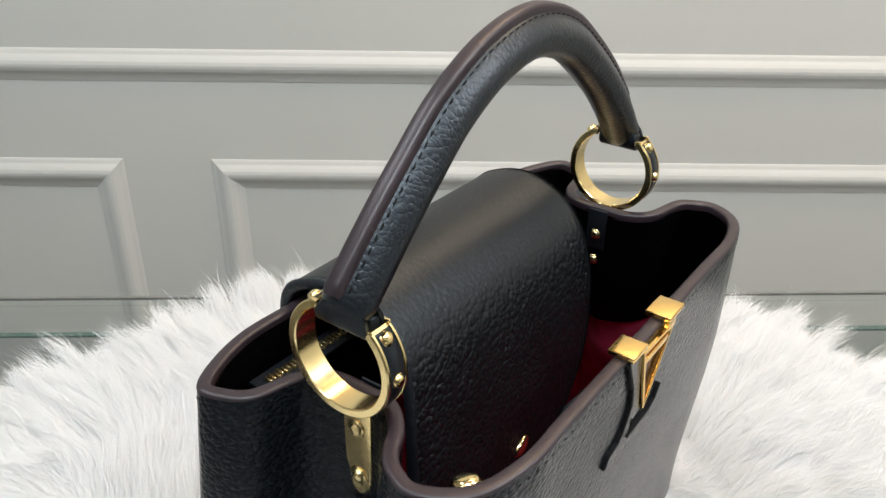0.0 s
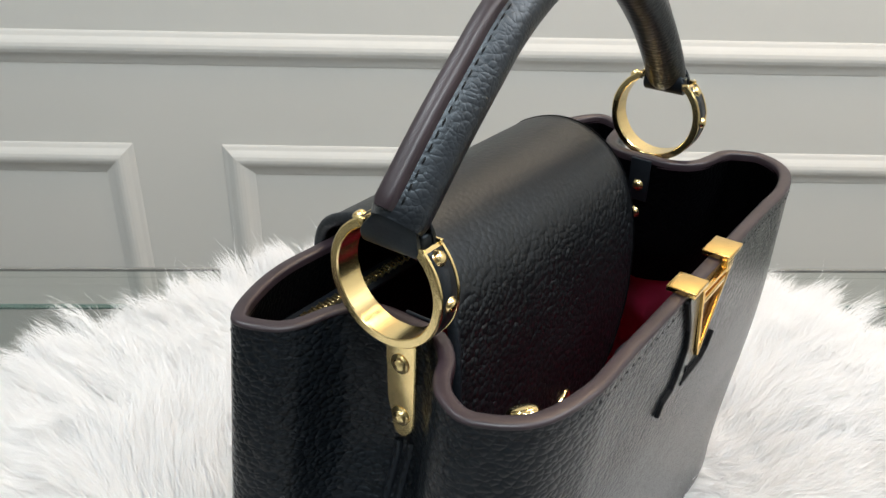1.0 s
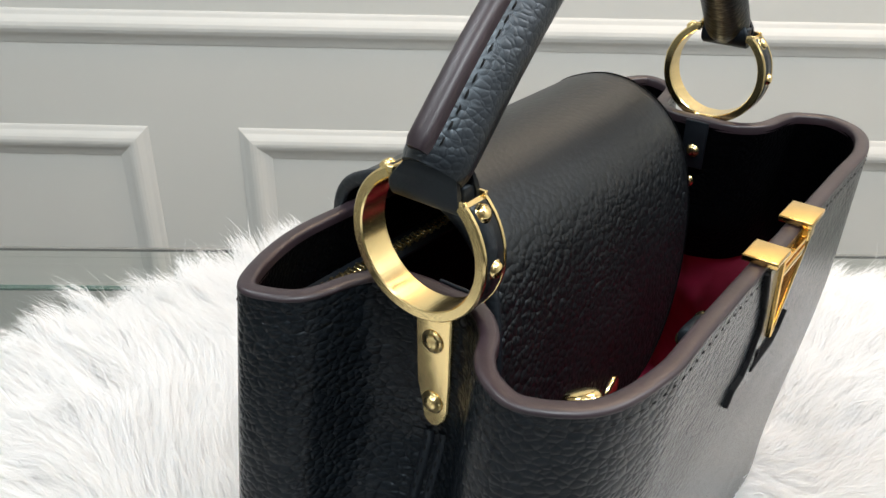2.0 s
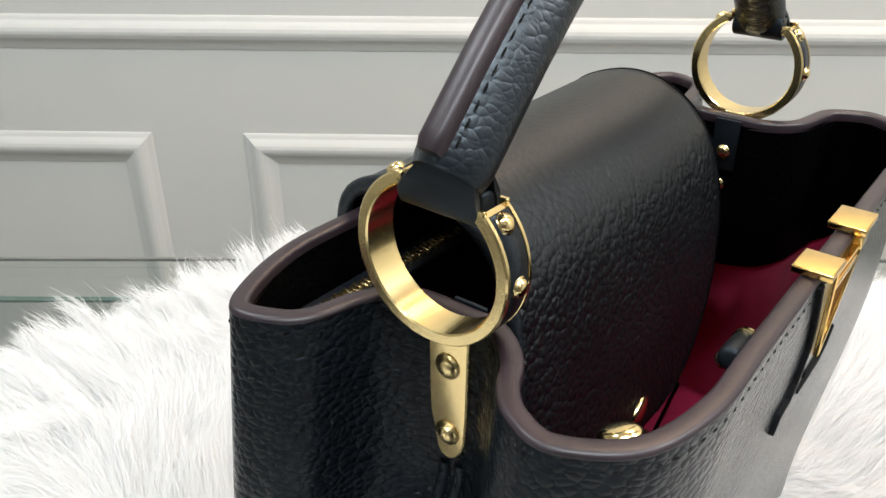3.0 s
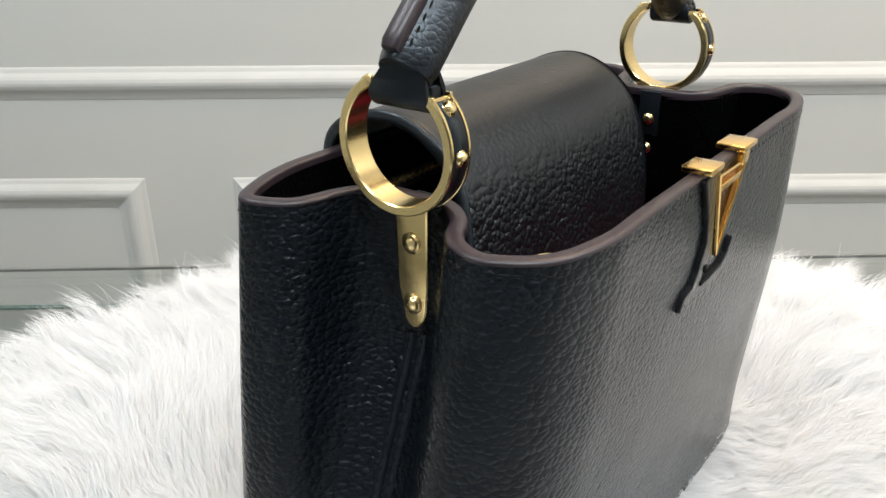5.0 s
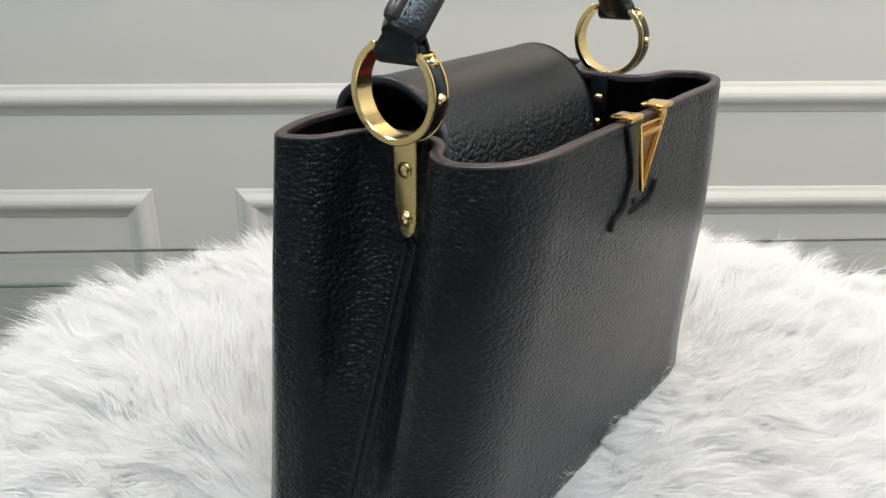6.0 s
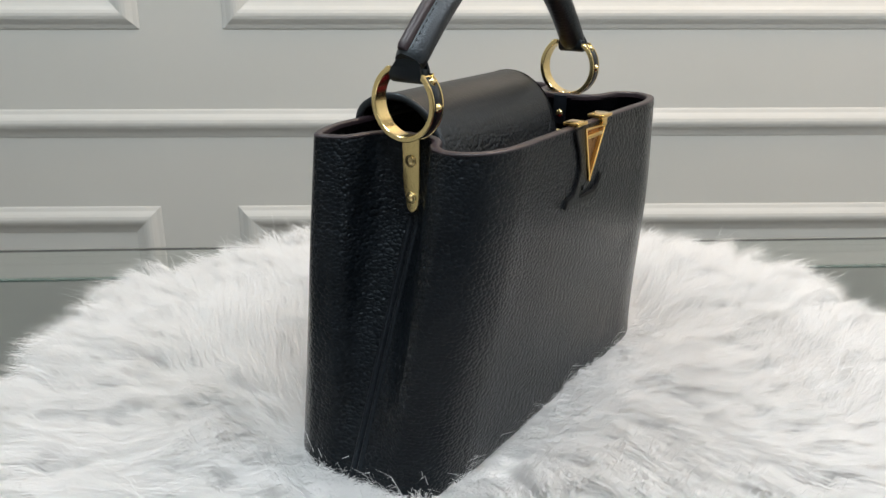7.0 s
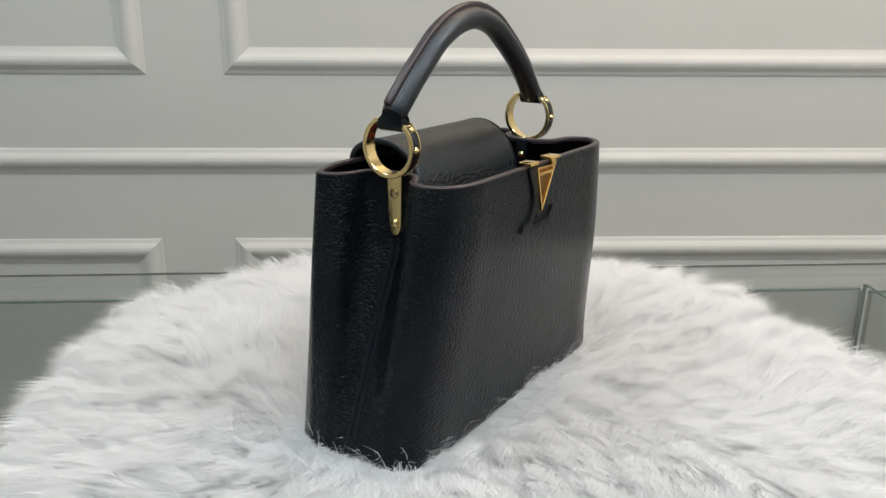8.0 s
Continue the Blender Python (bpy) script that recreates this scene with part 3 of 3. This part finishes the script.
def flap():
    prof = spline([(0.0700, 0.160), (0.0702, 0.188), (0.0698, 0.204), (0.066, 0.2140), (0.056, 0.2200), (0.042, 0.2235), (0.028, 0.2215), (0.015, 0.2135), (0.005, 0.200),
                   (-0.002, 0.180), (-0.007, 0.155), (-0.0105, 0.130), (-0.0125, 0.112)], 80, False)
    t = np.gradient(prof, axis=0)
    t /= np.linalg.norm(t, axis=1)[:, None]
    nrm = np.stack([t[:, 1], -t[:, 0]], axis=1)
    rings, th = [], 0.0040
    xs = np.linspace(0, 1, 41)
    for k in range(80):
        p = k / 79
        taper = flap_taper(p)
        a, b = -0.0725 - 0.012 * smooth01((k / 79 - 0.52) / 0.3), 0.0745 - taper
        skin = [(a + (b - a) * x, *(prof[k] + nrm[k] * 0.0030 * (abs(2 * x - 1) ** 9))) for x in xs]
        under = [(x, *(prof[k] + nrm[k] * th)) for x, _, _ in reversed(skin)]
        rings.append(skin + [(b + 0.0013, *(prof[k] + nrm[k] * th * 0.55))] + under + [(a - 0.0013, *(prof[k] + nrm[k] * th * 0.55))])
    v, f = loft(rings, cap=True)
    ob = mesh_object("flap", v, f, M_FLAP, bag, "black leather flap folded down into the open mouth")
    # painted edges along both ends of the flap
    for end in (0, 1):
        rr = []
        wide, tall = (0.0018, 0.0027) if end == 0 else (0.0010, 0.0022)
        for k in range(80):
            taper = flap_taper(k / 79)
            x = (-0.0725 - 0.012 * smooth01((k / 79 - 0.52) / 0.3) - 0.0009) if end == 0 else (0.0745 - taper + 0.0009)
            mid = prof[k] + nrm[k] * th * 0.55
            rr.append([(x + wide * math.cos(g), *(mid + nrm[k] * tall * math.sin(g))) for g in np.linspace(0, 2 * math.pi, 12, endpoint=False)])
        v, f = loft(rr, cap=True)
        mesh_object("flap_edge", v, f, M_LEATHER_FINE if end == 0 else M_FACING, ob, "black painted edge")
        off = 0.006 if end == 0 else -0.006
        pts, nm = [], []
        for k in range(12, 70):
            taper = flap_taper(k / 79)
            x = (-0.0725 - 0.012 * smooth01((k / 79 - 0.52) / 0.3) if end == 0 else 0.0745 - taper) + off
            pts.append((x, *(prof[k] - nrm[k] * 0.0002)))
            nm.append((0, *(-nrm[k])))
        stitch_row(pts, nm, ob)
    return ob, prof, nrm


flap_part, FLAP, FLAP_N = flap()

# ---- handle ----
HANDLE = spline([(-0.1150, -0.0040, 0.2550), (-0.1080, -0.0043, 0.2626), (-0.0923, -0.0038, 0.2772), (-0.0756, -0.0030, 0.2907), (-0.0555, -0.0022, 0.3058), (-0.0291, -0.0015, 0.3178), (0.0001, -0.0009, 0.3222),
                 (0.0290, -0.0002, 0.3154), (0.0530, 0.0004, 0.3010), (0.0745, 0.0009, 0.2848), (0.0915, 0.0015, 0.2690), (0.1030, 0.0019, 0.2562), (0.1085, 0.0021, 0.2488)], 125, False)


def along(path):
    """Tangent, outward and sideways directions along the handle."""
    t = np.gradient(path, axis=0)
    t /= np.linalg.norm(t, axis=1)[:, None]
    side = np.cross(np.tile((0.0, 1.0, 0.0), (len(t), 1)), t)
    side /= np.linalg.norm(side, axis=1)[:, None]
    out = -side
    out[out[:, 2] < 0] *= -1
    return t, out, np.cross(t, out)


def handle():
    t, out, wide = along(HANDLE)
    n = len(HANDLE)
    rings = []
    for i in range(n):
        end = min(i, n - 1 - i)
        k = (0.90, 0.97, 1.0)[min(end, 2)]
        ring = []
        for g in range(40):
            a = 2 * math.pi * g / 40
            c, sn = math.cos(a), math.sin(a)
            # the roll narrows to a shoulder under the seam edge
            pinch = 1.0 - 0.40 * max(0.0, c) ** 1.6
            ring.append(HANDLE[i] + k * (wide[i] * 0.0101 * sn * pinch + out[i] * c * (0.0092 if c > 0 else 0.0100)))
        rings.append(ring)
    # turned-in ends
    rings.insert(0, [rings[0][g] + (HANDLE[0] - rings[0][g]) * 0.25 + t[0] * 0.0010 for g in range(40)])
    rings.append([rings[-1][g] + (HANDLE[-1] - rings[-1][g]) * 0.25 - t[-1] * 0.0010 for g in range(40)])
    v, f = loft(rings, cap=True)
    roll = sharp(mesh_object("handle", v, f, M_LEATHER_FINE, bag, "rolled black leather handle"), 60)
    first, last = 1, n - 9
    prof = ((-0.0033, 0.0070), (-0.0034, 0.0103), (-0.0030, 0.0114), (-0.0018, 0.0120), (0.0, 0.0121), (0.0018, 0.0120), (0.0030, 0.0114), (0.0034, 0.0103), (0.0033, 0.0070))
    rings = []
    for i in range(first, last + 1):
        e = min(i - first, last - i)
        k = 0.86 if e == 0 else 1.0
        rings.append([HANDLE[i] + wide[i] * y * k + out[i] * (0.007 + (d - 0.007) * k) for y, d in prof])
    v, f = loft(rings, cap=True)
    sharp(mesh_object("seam_edge", v, f, M_EDGE, roll, "dark brown painted seam edge"), 60)
    for sgn in (-1, 1):
        pts = [HANDLE[i] + wide[i] * 0.0049 * sgn + out[i] * 0.0079 for i in range(first + 1, last)]
        nm = [out[i] * 0.6 + wide[i] * 0.8 * sgn for i in range(first + 1, last)]
        stitch_row(pts, nm, roll, 0.0046, STITCH_FINE)
    return roll


handle()

# ---- rings, plates and tabs at both ends ----
RING_Y, RING_Z, RING_R = 0.0026, 0.2302, 0.0236


def dome(bm, at, axis, radius, height):
    """A round rivet head on its collar."""
    axis = Vector(axis).normalized()
    m = Matrix.Translation(at) @ axis.to_track_quat("Z", "Y").to_matrix().to_4x4()
    rings = []
    for r, h in ((1.0, -0.15), (1.0, 0.12), (0.86, 0.16), (0.84, 0.3), (0.78, 0.6), (0.6, 0.85), (0.33, 0.97), (0.06, 1.0)):
        rings.append([m @ Vector((radius * r * math.cos(2 * math.pi * k / 20), radius * r * math.sin(2 * math.pi * k / 20), height * h)) for k in range(20)])
    rows = [[bm.verts.new(p) for p in ring] for ring in rings]
    for a, b in zip(rows, rows[1:]):
        for k in range(20):
            bm.faces.new((a[k], a[(k + 1) % 20], b[(k + 1) % 20], b[k]))
    bm.faces.new(rows[-1])
    bm.faces.new(rows[0])


def arc_band(cx, a0, a1, prof, count=61):
    """A band round the ring's axis from angle a0 to a1 (degrees from the top, towards the front)."""
    rings = []
    for a in np.linspace(radians(a0), radians(a1), count):
        rings.append([(cx + dx, RING_Y - r * math.sin(a), RING_Z + r * math.cos(a)) for dx, r in prof])
    return loft(rings, cap=True)


def ring_set(cx, out, gusset, turn):
    """Open gold ring with leather inlays and rivets, its plate on the gusset and the handle's tab. out: -1 or 1, away from the bag's middle."""
    w = 0.0054
    R = RING_R
    v, f = arc_band(cx, turn + 34, turn + 326, [(-w, R - 0.0005), (-w + 0.0005, R), (-w + 0.0014, R), (-w + 0.0016, R - 0.0006), (w - 0.0016, R - 0.0006), (w - 0.0014, R), (w - 0.0005, R), (w, R - 0.0005),
                                  (w, R - 0.0030), (w - 0.0005, R - 0.0034), (-w + 0.0005, R - 0.0034), (-w, R - 0.0030)], 97)
    ring = sharp(mesh_object("ring", v, f, M_GOLD_RING, bag, "polished gold open ring"), 30)
    for a0, a1 in ((turn + 37.5, 152), (208, turn + 322.5)):
        v, f = arc_band(cx, a0, a1, [(-w + 0.0017, R - 0.0008), (-w + 0.0019, R - 0.0001), (w - 0.0019, R - 0.0001), (w - 0.0017, R - 0.0008)])
        mesh_object("inlay", v, f, M_LEATHER_FINE, ring, "black leather inlay")
    for deg in (turn + 45, turn + 85, turn - 45, turn - 85):
        a = radians(deg)
        bm = bmesh.new()
        way = Vector((0, -math.sin(a), math.cos(a)))
        dome(bm, Vector((cx, RING_Y, RING_Z)) + way * (R - 0.0004), way, 0.0029, 0.0021)
        part("stud", bm, M_GOLD, ring, "gold rivet")
    for sx in (-1, 1):
        for deg in (turn + 34, turn + 326):
            bm = bmesh.new()
            a = radians(deg)
            way = Vector((0, -math.sin(a), math.cos(a)))
            c = Vector((cx + sx * (w - 0.0008), RING_Y, RING_Z)) + way * (R - 0.0016)
            box(bm, c.x - 0.0007, c.x + 0.0007, c.y - 0.0017, c.y + 0.0017, c.z - 0.0017, c.z + 0.0017, 0.0003)
            part("ring_end", bm, M_GOLD, ring)
    # plate screwed to the gusset below the ring
    x = gusset
    face = x + out * 0.0014
    half = ((0.2100, 0.0070), (0.2040, 0.0068), (0.1900, 0.0066), (0.1780, 0.0064), (0.1680, 0.0058), (0.1640, 0.0045), (0.1612, 0.0024), (0.1602, 0.0004))
    cy = 0.0025
    rim_pts = [(cy - hw, z) for z, hw in half] + [(cy + hw, z) for z, hw in reversed(half)]
    back, front, bev = [], [], []
    for y, z in rim_pts:
        back.append((x - out * 0.0003, y, z))
        front.append((face - out * 0.0004, y, z))
        bev.append((face, cy + (y - cy) * 0.93, z + (0.0004 if z < 0.2 else -0.0002)))
    v, f = loft([back, front, bev], cap=True)
    plate = sharp(mesh_object("plate", v, f, M_GOLD, bag, "polished gold plate"), 25)
    for z in (0.1935, 0.1700):
        bm = bmesh.new()
        dome(bm, Vector((face, cy, z)), (out, 0, 0), 0.0033, 0.0021)
        part("screw", bm, M_GOLD_BRUSHED, plate, "gold screw head with engraved top")
        bm = bmesh.new()
        m = Matrix.Translation((face + out * 0.0001, cy, z)) @ Matrix.Rotation(radians(90), 4, "Y")
        bmesh.ops.create_circle(bm, cap_ends=True, radius=0.0040, segments=28, matrix=m)
        r = bmesh.ops.extrude_face_region(bm, geom=bm.faces[:])
        bmesh.ops.translate(bm, verts=[g for g in r["geom"] if isinstance(g, bmesh.types.BMVert)], vec=(out * 0.0003, 0, 0))
        part("washer", bm, M_GOLD_BRUSHED, plate, "dark gold recess ring")
    # saddle over the rim and the inner plate with its screws
    bm = bmesh.new()
    sx = cx - out * 0.0075
    box(bm, min(sx, cx - out * 0.0040), max(sx, cx - out * 0.0040), cy - 0.0045, cy + 0.0045, H + 0.0008 - 0.0020 * (out < 0), H + 0.0026 - 0.0020 * (out < 0), 0.0006)
    part("saddle", bm, M_GOLD, plate)
    bm = bmesh.new()
    xi = cx - out * 0.0126
    box(bm, min(xi, xi - out * 0.0012), max(xi, xi - out * 0.0012), cy - 0.0055, cy + 0.0055, 0.186, H + 0.001, 0.0005)
    part("inner_plate", bm, M_SMOOTH, plate, "black leather backing inside the rim")
    for z in (0.1945, 0.1790):
        bm = bmesh.new()
        dome(bm, Vector((xi - out * 0.0012, cy, z)), (-out, 0, 0), 0.0030, 0.0018)
        part("screw", bm, M_GOLD_BRUSHED, plate, "gold screw head")
    # leather tab that loops through the ring's gap and up into the handle
    mid = RING_Y - RING_R * math.cos(radians(34)) * math.sin(radians(turn))
    half_gap = 0.0118 if out < 0 else 0.0104
    end, after = (HANDLE[0], HANDLE[4]) if out < 0 else (HANDLE[-1], HANDLE[-5])
    tx, tz = (after - end)[[0, 2]] / np.hypot(*(after - end)[[0, 2]])
    px, pz = (tz * out * 0.0036, -tx * out * 0.0036)
    mx, mz = end[0] + tx * 0.006, end[2] + tz * 0.006
    path = spline([(mx + px, mz + pz), ((mx + px + cx + out * 0.0054) / 2 + out * 0.0008, (mz + pz + 0.2500) / 2), (cx + out * 0.0054, 0.2500), (cx + out * 0.0042, 0.2450), (cx, 0.2430),
                   (cx - out * 0.0030, 0.2450), (cx - out * 0.0034, 0.2490), ((mx - px + cx - out * 0.0034) / 2, (mz - pz + 0.2490) / 2), (mx - px, mz - pz)], 33, False)
    rows = []
    for px, pz in path:
        dx, dz = px - cx, pz - 0.2500
        k = math.hypot(dx, dz) or 1.0
        ux, uz = dx / k, dz / k
        up = smooth01((pz - 0.2470) / 0.011)
        hy = half_gap - 0.0036 * up
        ty = mid + (end[1] - mid) * up
        rows.append([(px - ux * 0.0011, ty - hy, pz - uz * 0.0011), (px + ux * 0.0006, ty - hy, pz + uz * 0.0006), (px + ux * 0.0011, ty - hy + 0.0006, pz + uz * 0.0011),
                     (px + ux * 0.0011, ty + hy - 0.0006, pz + uz * 0.0011), (px + ux * 0.0006, ty + hy, pz + uz * 0.0006), (px - ux * 0.0011, ty + hy, pz - uz * 0.0011)])
    v, f = loft(rows, cap=True)
    sharp(mesh_object("tab", v, f, M_SMOOTH, bag, "smooth black leather tab between handle and ring"), 50)
    bm = bmesh.new()
    box(bm, cx - 0.0028, cx + 0.0028, mid - half_gap + 0.0004, mid + half_gap - 0.0004, 0.2450, 0.2510, 0.001)
    part("tab_core", bm, M_SMOOTH, bag)


ring_set(-0.1079, -1, -0.1036, 8)
ring_set(0.1048, 1, 0.0992, 5)

# ---- gusset seams ----
for sgn in (-1, 1):
    mid = [i for i, (x, y) in enumerate(RIM) if x * sgn > 0 and abs(y - 0.0025) < 0.0045]
    i0 = min(mid, key=lambda i: abs(RIM[i][1] - 0.0025))
    zs = np.linspace(0.158, SUNK + 0.004, 40)
    for dy in (-0.0024, 0.0024):
        path = []
        for z in zs:
            near = wall_ring(z)[i0 - 12:i0 + 13]
            near = near[np.argsort(near[:, 1])]
            path.append(np.array([np.interp(near[12][1] + dy, near[:, 1], near[:, 0]) - sgn * 0.0004, near[12][1] + dy, z]))
        rings = [[p + np.array([sgn * 0.0017 * math.sin(g), 0.0019 * math.cos(g), 0]) for g in np.linspace(0, math.pi, 9)] for p in path]
        v, f = loft(rings, closed=False)
        welt = mesh_object("seam_welt", v, f, M_SMOOTH, bag, "raised stitched seam in the gusset")
        stitch_row([p + np.array([sgn * 0.0017, 0, 0]) for p in path], [(sgn, 0, 0.3)] * len(path), welt, 0.0046)


# ---- clasp on the front ----
FRONT = int(np.argmin(np.abs(RIM[:, 0]) + 10 * (RIM[:, 1] > 0)))


def follow_front(ob):
    """Lean a flat part back with the slope of the bag's front."""
    for v in ob.data.vertices:
        v.co.y += wall_ring(min(v.co.z, H))[FRONT][1] + 0.069
    return ob


for x0, x1 in ((-0.0265, -0.0132), (0.0090, 0.0246)):
    bm = bmesh.new()
    box(bm, x0, x1, -0.0724, -0.0608, H + 0.0024, H + 0.0048, 0.0005)
    part("clasp_plate", bm, M_CLASP, bag, "polished gold clasp plate over the rim")
# open gold triangle: a thin bright frame round a deep faceted recess
tri = [(-0.0130, 0.2072), (0.0182, 0.2062), (0.0006, 0.1688)]
cen = (0.0019, 0.1960)


def tri_ring(y, d):
    return [(x + (cen[0] - x) * d, y, z + (cen[1] - z) * d) for x, z in tri]


v, f = loft([tri_ring(-0.0685, 0.0), tri_ring(-0.0712, 0.0), tri_ring(-0.0716, 0.03), tri_ring(-0.0715, 0.095), tri_ring(-0.0710, 0.115), tri_ring(-0.0690, 0.14)])
follow_front(sharp(mesh_object("clasp_frame", v, f, M_CLASP, bag, "open gold triangle pointing down"), 15))
# recess of the same gold; its dark reflections are painted in as amber
v, f = loft([tri_ring(-0.0707, 0.115), tri_ring(-0.0698, 0.30), tri_ring(-0.0692, 0.92)])
f.append((6, 7, 8))
follow_front(sharp(mesh_object("clasp_recess", v, f, M_GOLD_DARKENED, bag, "gold recess inside the triangle, dark reflections put into its colour"), 10))
for x0, x1, y0, y1, z0, z1 in ((-0.0090, 0.0138, -0.0711, -0.0685, 0.1995, 0.2022), (0.0110, 0.0180, -0.0718, -0.0640, 0.2050, H + 0.0030)):
    bm = bmesh.new()
    box(bm, x0, x1, y0, y1, z0, z1, 0.0004)
    part("clasp_bridge", bm, M_CLASP, bag, "gold bridge behind the clasp plates")
CUT = [(-0.0255, 0.2078), (-0.0160, 0.1907), (-0.0124, 0.1793), (-0.0168, 0.1675), (-0.0202, 0.1628), (-0.0277, 0.1614), (-0.0305, 0.1563)]
TONGUE = [(0.0207, 0.1698), (0.0172, 0.1636), (0.0115, 0.1601), (-0.0095, 0.1600)]
relief = CUT + [(0.0160, 0.1540), (0.0212, 0.1690)] + TONGUE + [(-0.0085, 0.1668), (-0.0005, 0.1690), (-0.0130, 0.2068), (-0.0130, 0.2080)]


def relief_shape():
    bm = bmesh.new()
    lo = [bm.verts.new((x, -0.0670, z)) for x, z in relief]
    hi = [bm.verts.new((x, -0.0700, z)) for x, z in relief]
    bm.faces.new(hi)
    for k in range(len(relief)):
        bm.faces.new((lo[k], lo[(k + 1) % len(relief)], hi[(k + 1) % len(relief)], hi[k]))
    edges = [e for e in bm.edges if all(v in hi for v in e.verts)]
    bmesh.ops.bevel(bm, geom=edges, offset=0.0004, segments=2, affect="EDGES")
    bmesh.ops.triangulate(bm, faces=[q for q in bm.faces if len(q.verts) > 4])
    return follow_front(sharp(part("leather_relief", bm, M_RELIEF, bag, "raised black leather shape under the clasp"), 40))


relief_shape()
# dark cut lines round the raised shape
STROKES = ((CUT, 0.0010), (TONGUE, 0.0010), ([(-0.0072, 0.1668), (-0.0068, 0.1648)], 0.0009))
for pts, half in STROKES:
    bm = bmesh.new()
    for a, b in zip(pts, pts[1:]):
        va, vb = Vector((a[0], -0.0691, a[1])), Vector((b[0], -0.0691, b[1]))
        d = (vb - va).normalized()
        m = Matrix.Translation((va + vb) / 2) @ Matrix((d, Vector((0, 1, 0)), d.cross(Vector((0, 1, 0))))).transposed().to_4x4()
        n0 = len(bm.verts)
        box(bm, -(vb - va).length / 2 - half * 0.6, (vb - va).length / 2 + half * 0.6, -0.0016, 0.003, -half, half, half * 0.4)
        bm.verts.ensure_lookup_table()
        bmesh.ops.transform(bm, matrix=m, verts=bm.verts[n0:])
    follow_front(part("relief_edge", bm, M_THREAD, bag, "black painted edge"))

# ---- inside: zip, snap, turn post ----
zipper = new("zipper")
zipper.parent = bag
tagged(zipper, "gold zip of the inner pocket")
bm = bmesh.new()
box(bm, -0.108, 0.060, 0.0470, 0.0590, 0.1895, 0.1905)
part("zip_tape", bm, M_SMOOTH, zipper, "black zip tape", False)
bm = bmesh.new()
box(bm, -0.0007, 0.0007, -0.0021, 0.0021, 0, 0.0018, 0.0003)
tooth = part("tooth", bm, M_GOLD_BRUSHED, zipper)
tooth.location = (-0.103, 0.0525, 0.1905)
for k in range(1, 48):
    ob = new("tooth", tooth.data)
    ob.parent = zipper
    ob.location = (-0.103 + 0.0022 * k, 0.0525 + (0.0004 if k % 2 else -0.0004), 0.1905)
bm = bmesh.new()
dome(bm, Vector((-0.1120, -0.0525, 0.2030)), (0.2, 0.45, 0.87), 0.0065, 0.0035)
part("snap", bm, M_GOLD, bag, "round gold snap inside the mouth")
# oval turn lock on the flap's tongue, with its base plate
up = Vector((0, -1, 0.3)).normalized()
way = (Vector((0.90, 0, 0.42)) - up * Vector((0.90, 0, 0.42)).dot(up)).normalized()
seat = Matrix.Translation((-0.007, -0.0115, 0.1225)) @ Matrix((way, up.cross(way), up)).transposed().to_4x4()
bm = bmesh.new()
dome(bm, Vector((0, 0, 0.0012)), (0, 0, 1), 0.0042, 0.0050)
bmesh.ops.transform(bm, matrix=seat @ Matrix.Diagonal((2.0, 1, 1, 1)), verts=bm.verts)
part("turn_lock", bm, M_GOLD, flap_part, "oval polished gold turn lock")
bm = bmesh.new()
dome(bm, Vector((0, 0, 0)), (0, 0, 1), 0.0062, 0.0014)
bmesh.ops.transform(bm, matrix=seat @ Matrix.Diagonal((1.8, 1, 1, 1)), verts=bm.verts)
part("lock_plate", bm, M_GOLD_BRUSHED, flap_part, "gold plate under the turn lock")


def strap_loop():
    """A short rolled strap with a gold collar and rivet, sewn inside the front."""
    a, b = Vector((-0.036, -0.0520, 0.1805)), Vector((-0.016, -0.0505, 0.1755))
    axis = (b - a).normalized()
    m = axis.to_track_quat("Z", "Y").to_matrix()
    def band(rows):
        return loft([[a + axis * d + m @ Vector((r * math.cos(g), r * math.sin(g), 0)) for g in np.linspace(0, 2 * math.pi, 20, endpoint=False)] for d, r in rows], cap=True)
    run = (b - a).length
    v, f = band([(0, 0.0022), (0.0006, 0.0036), (0.002, 0.0042), (0.5 * run, 0.0044), (run - 0.002, 0.0042), (run - 0.0004, 0.0034)])
    strap = sharp(mesh_object("strap_loop", v, f, M_SMOOTH, bag, "small rolled black leather strap inside the mouth"), 50)
    v, f = band([(run - 0.0008, 0.0030), (run - 0.0004, 0.0046), (run + 0.0012, 0.0047), (run + 0.0020, 0.0030)])
    sharp(mesh_object("collar", v, f, M_GOLD, strap, "gold collar"), 40)
    bm = bmesh.new()
    dome(bm, a + Vector((0.0045, 0.0030, -0.0035)), (-0.5, 0.5, 0.5), 0.0030, 0.0024)
    part("stud", bm, M_GOLD, strap, "gold rivet")
    bm = bmesh.new()
    box(bm, -0.0385, -0.0275, -0.0600, -0.0545, 0.150, 0.1800, 0.001)
    part("stay", bm, M_SMOOTH, strap, "flat leather stay that holds it to the lining")


strap_loop()
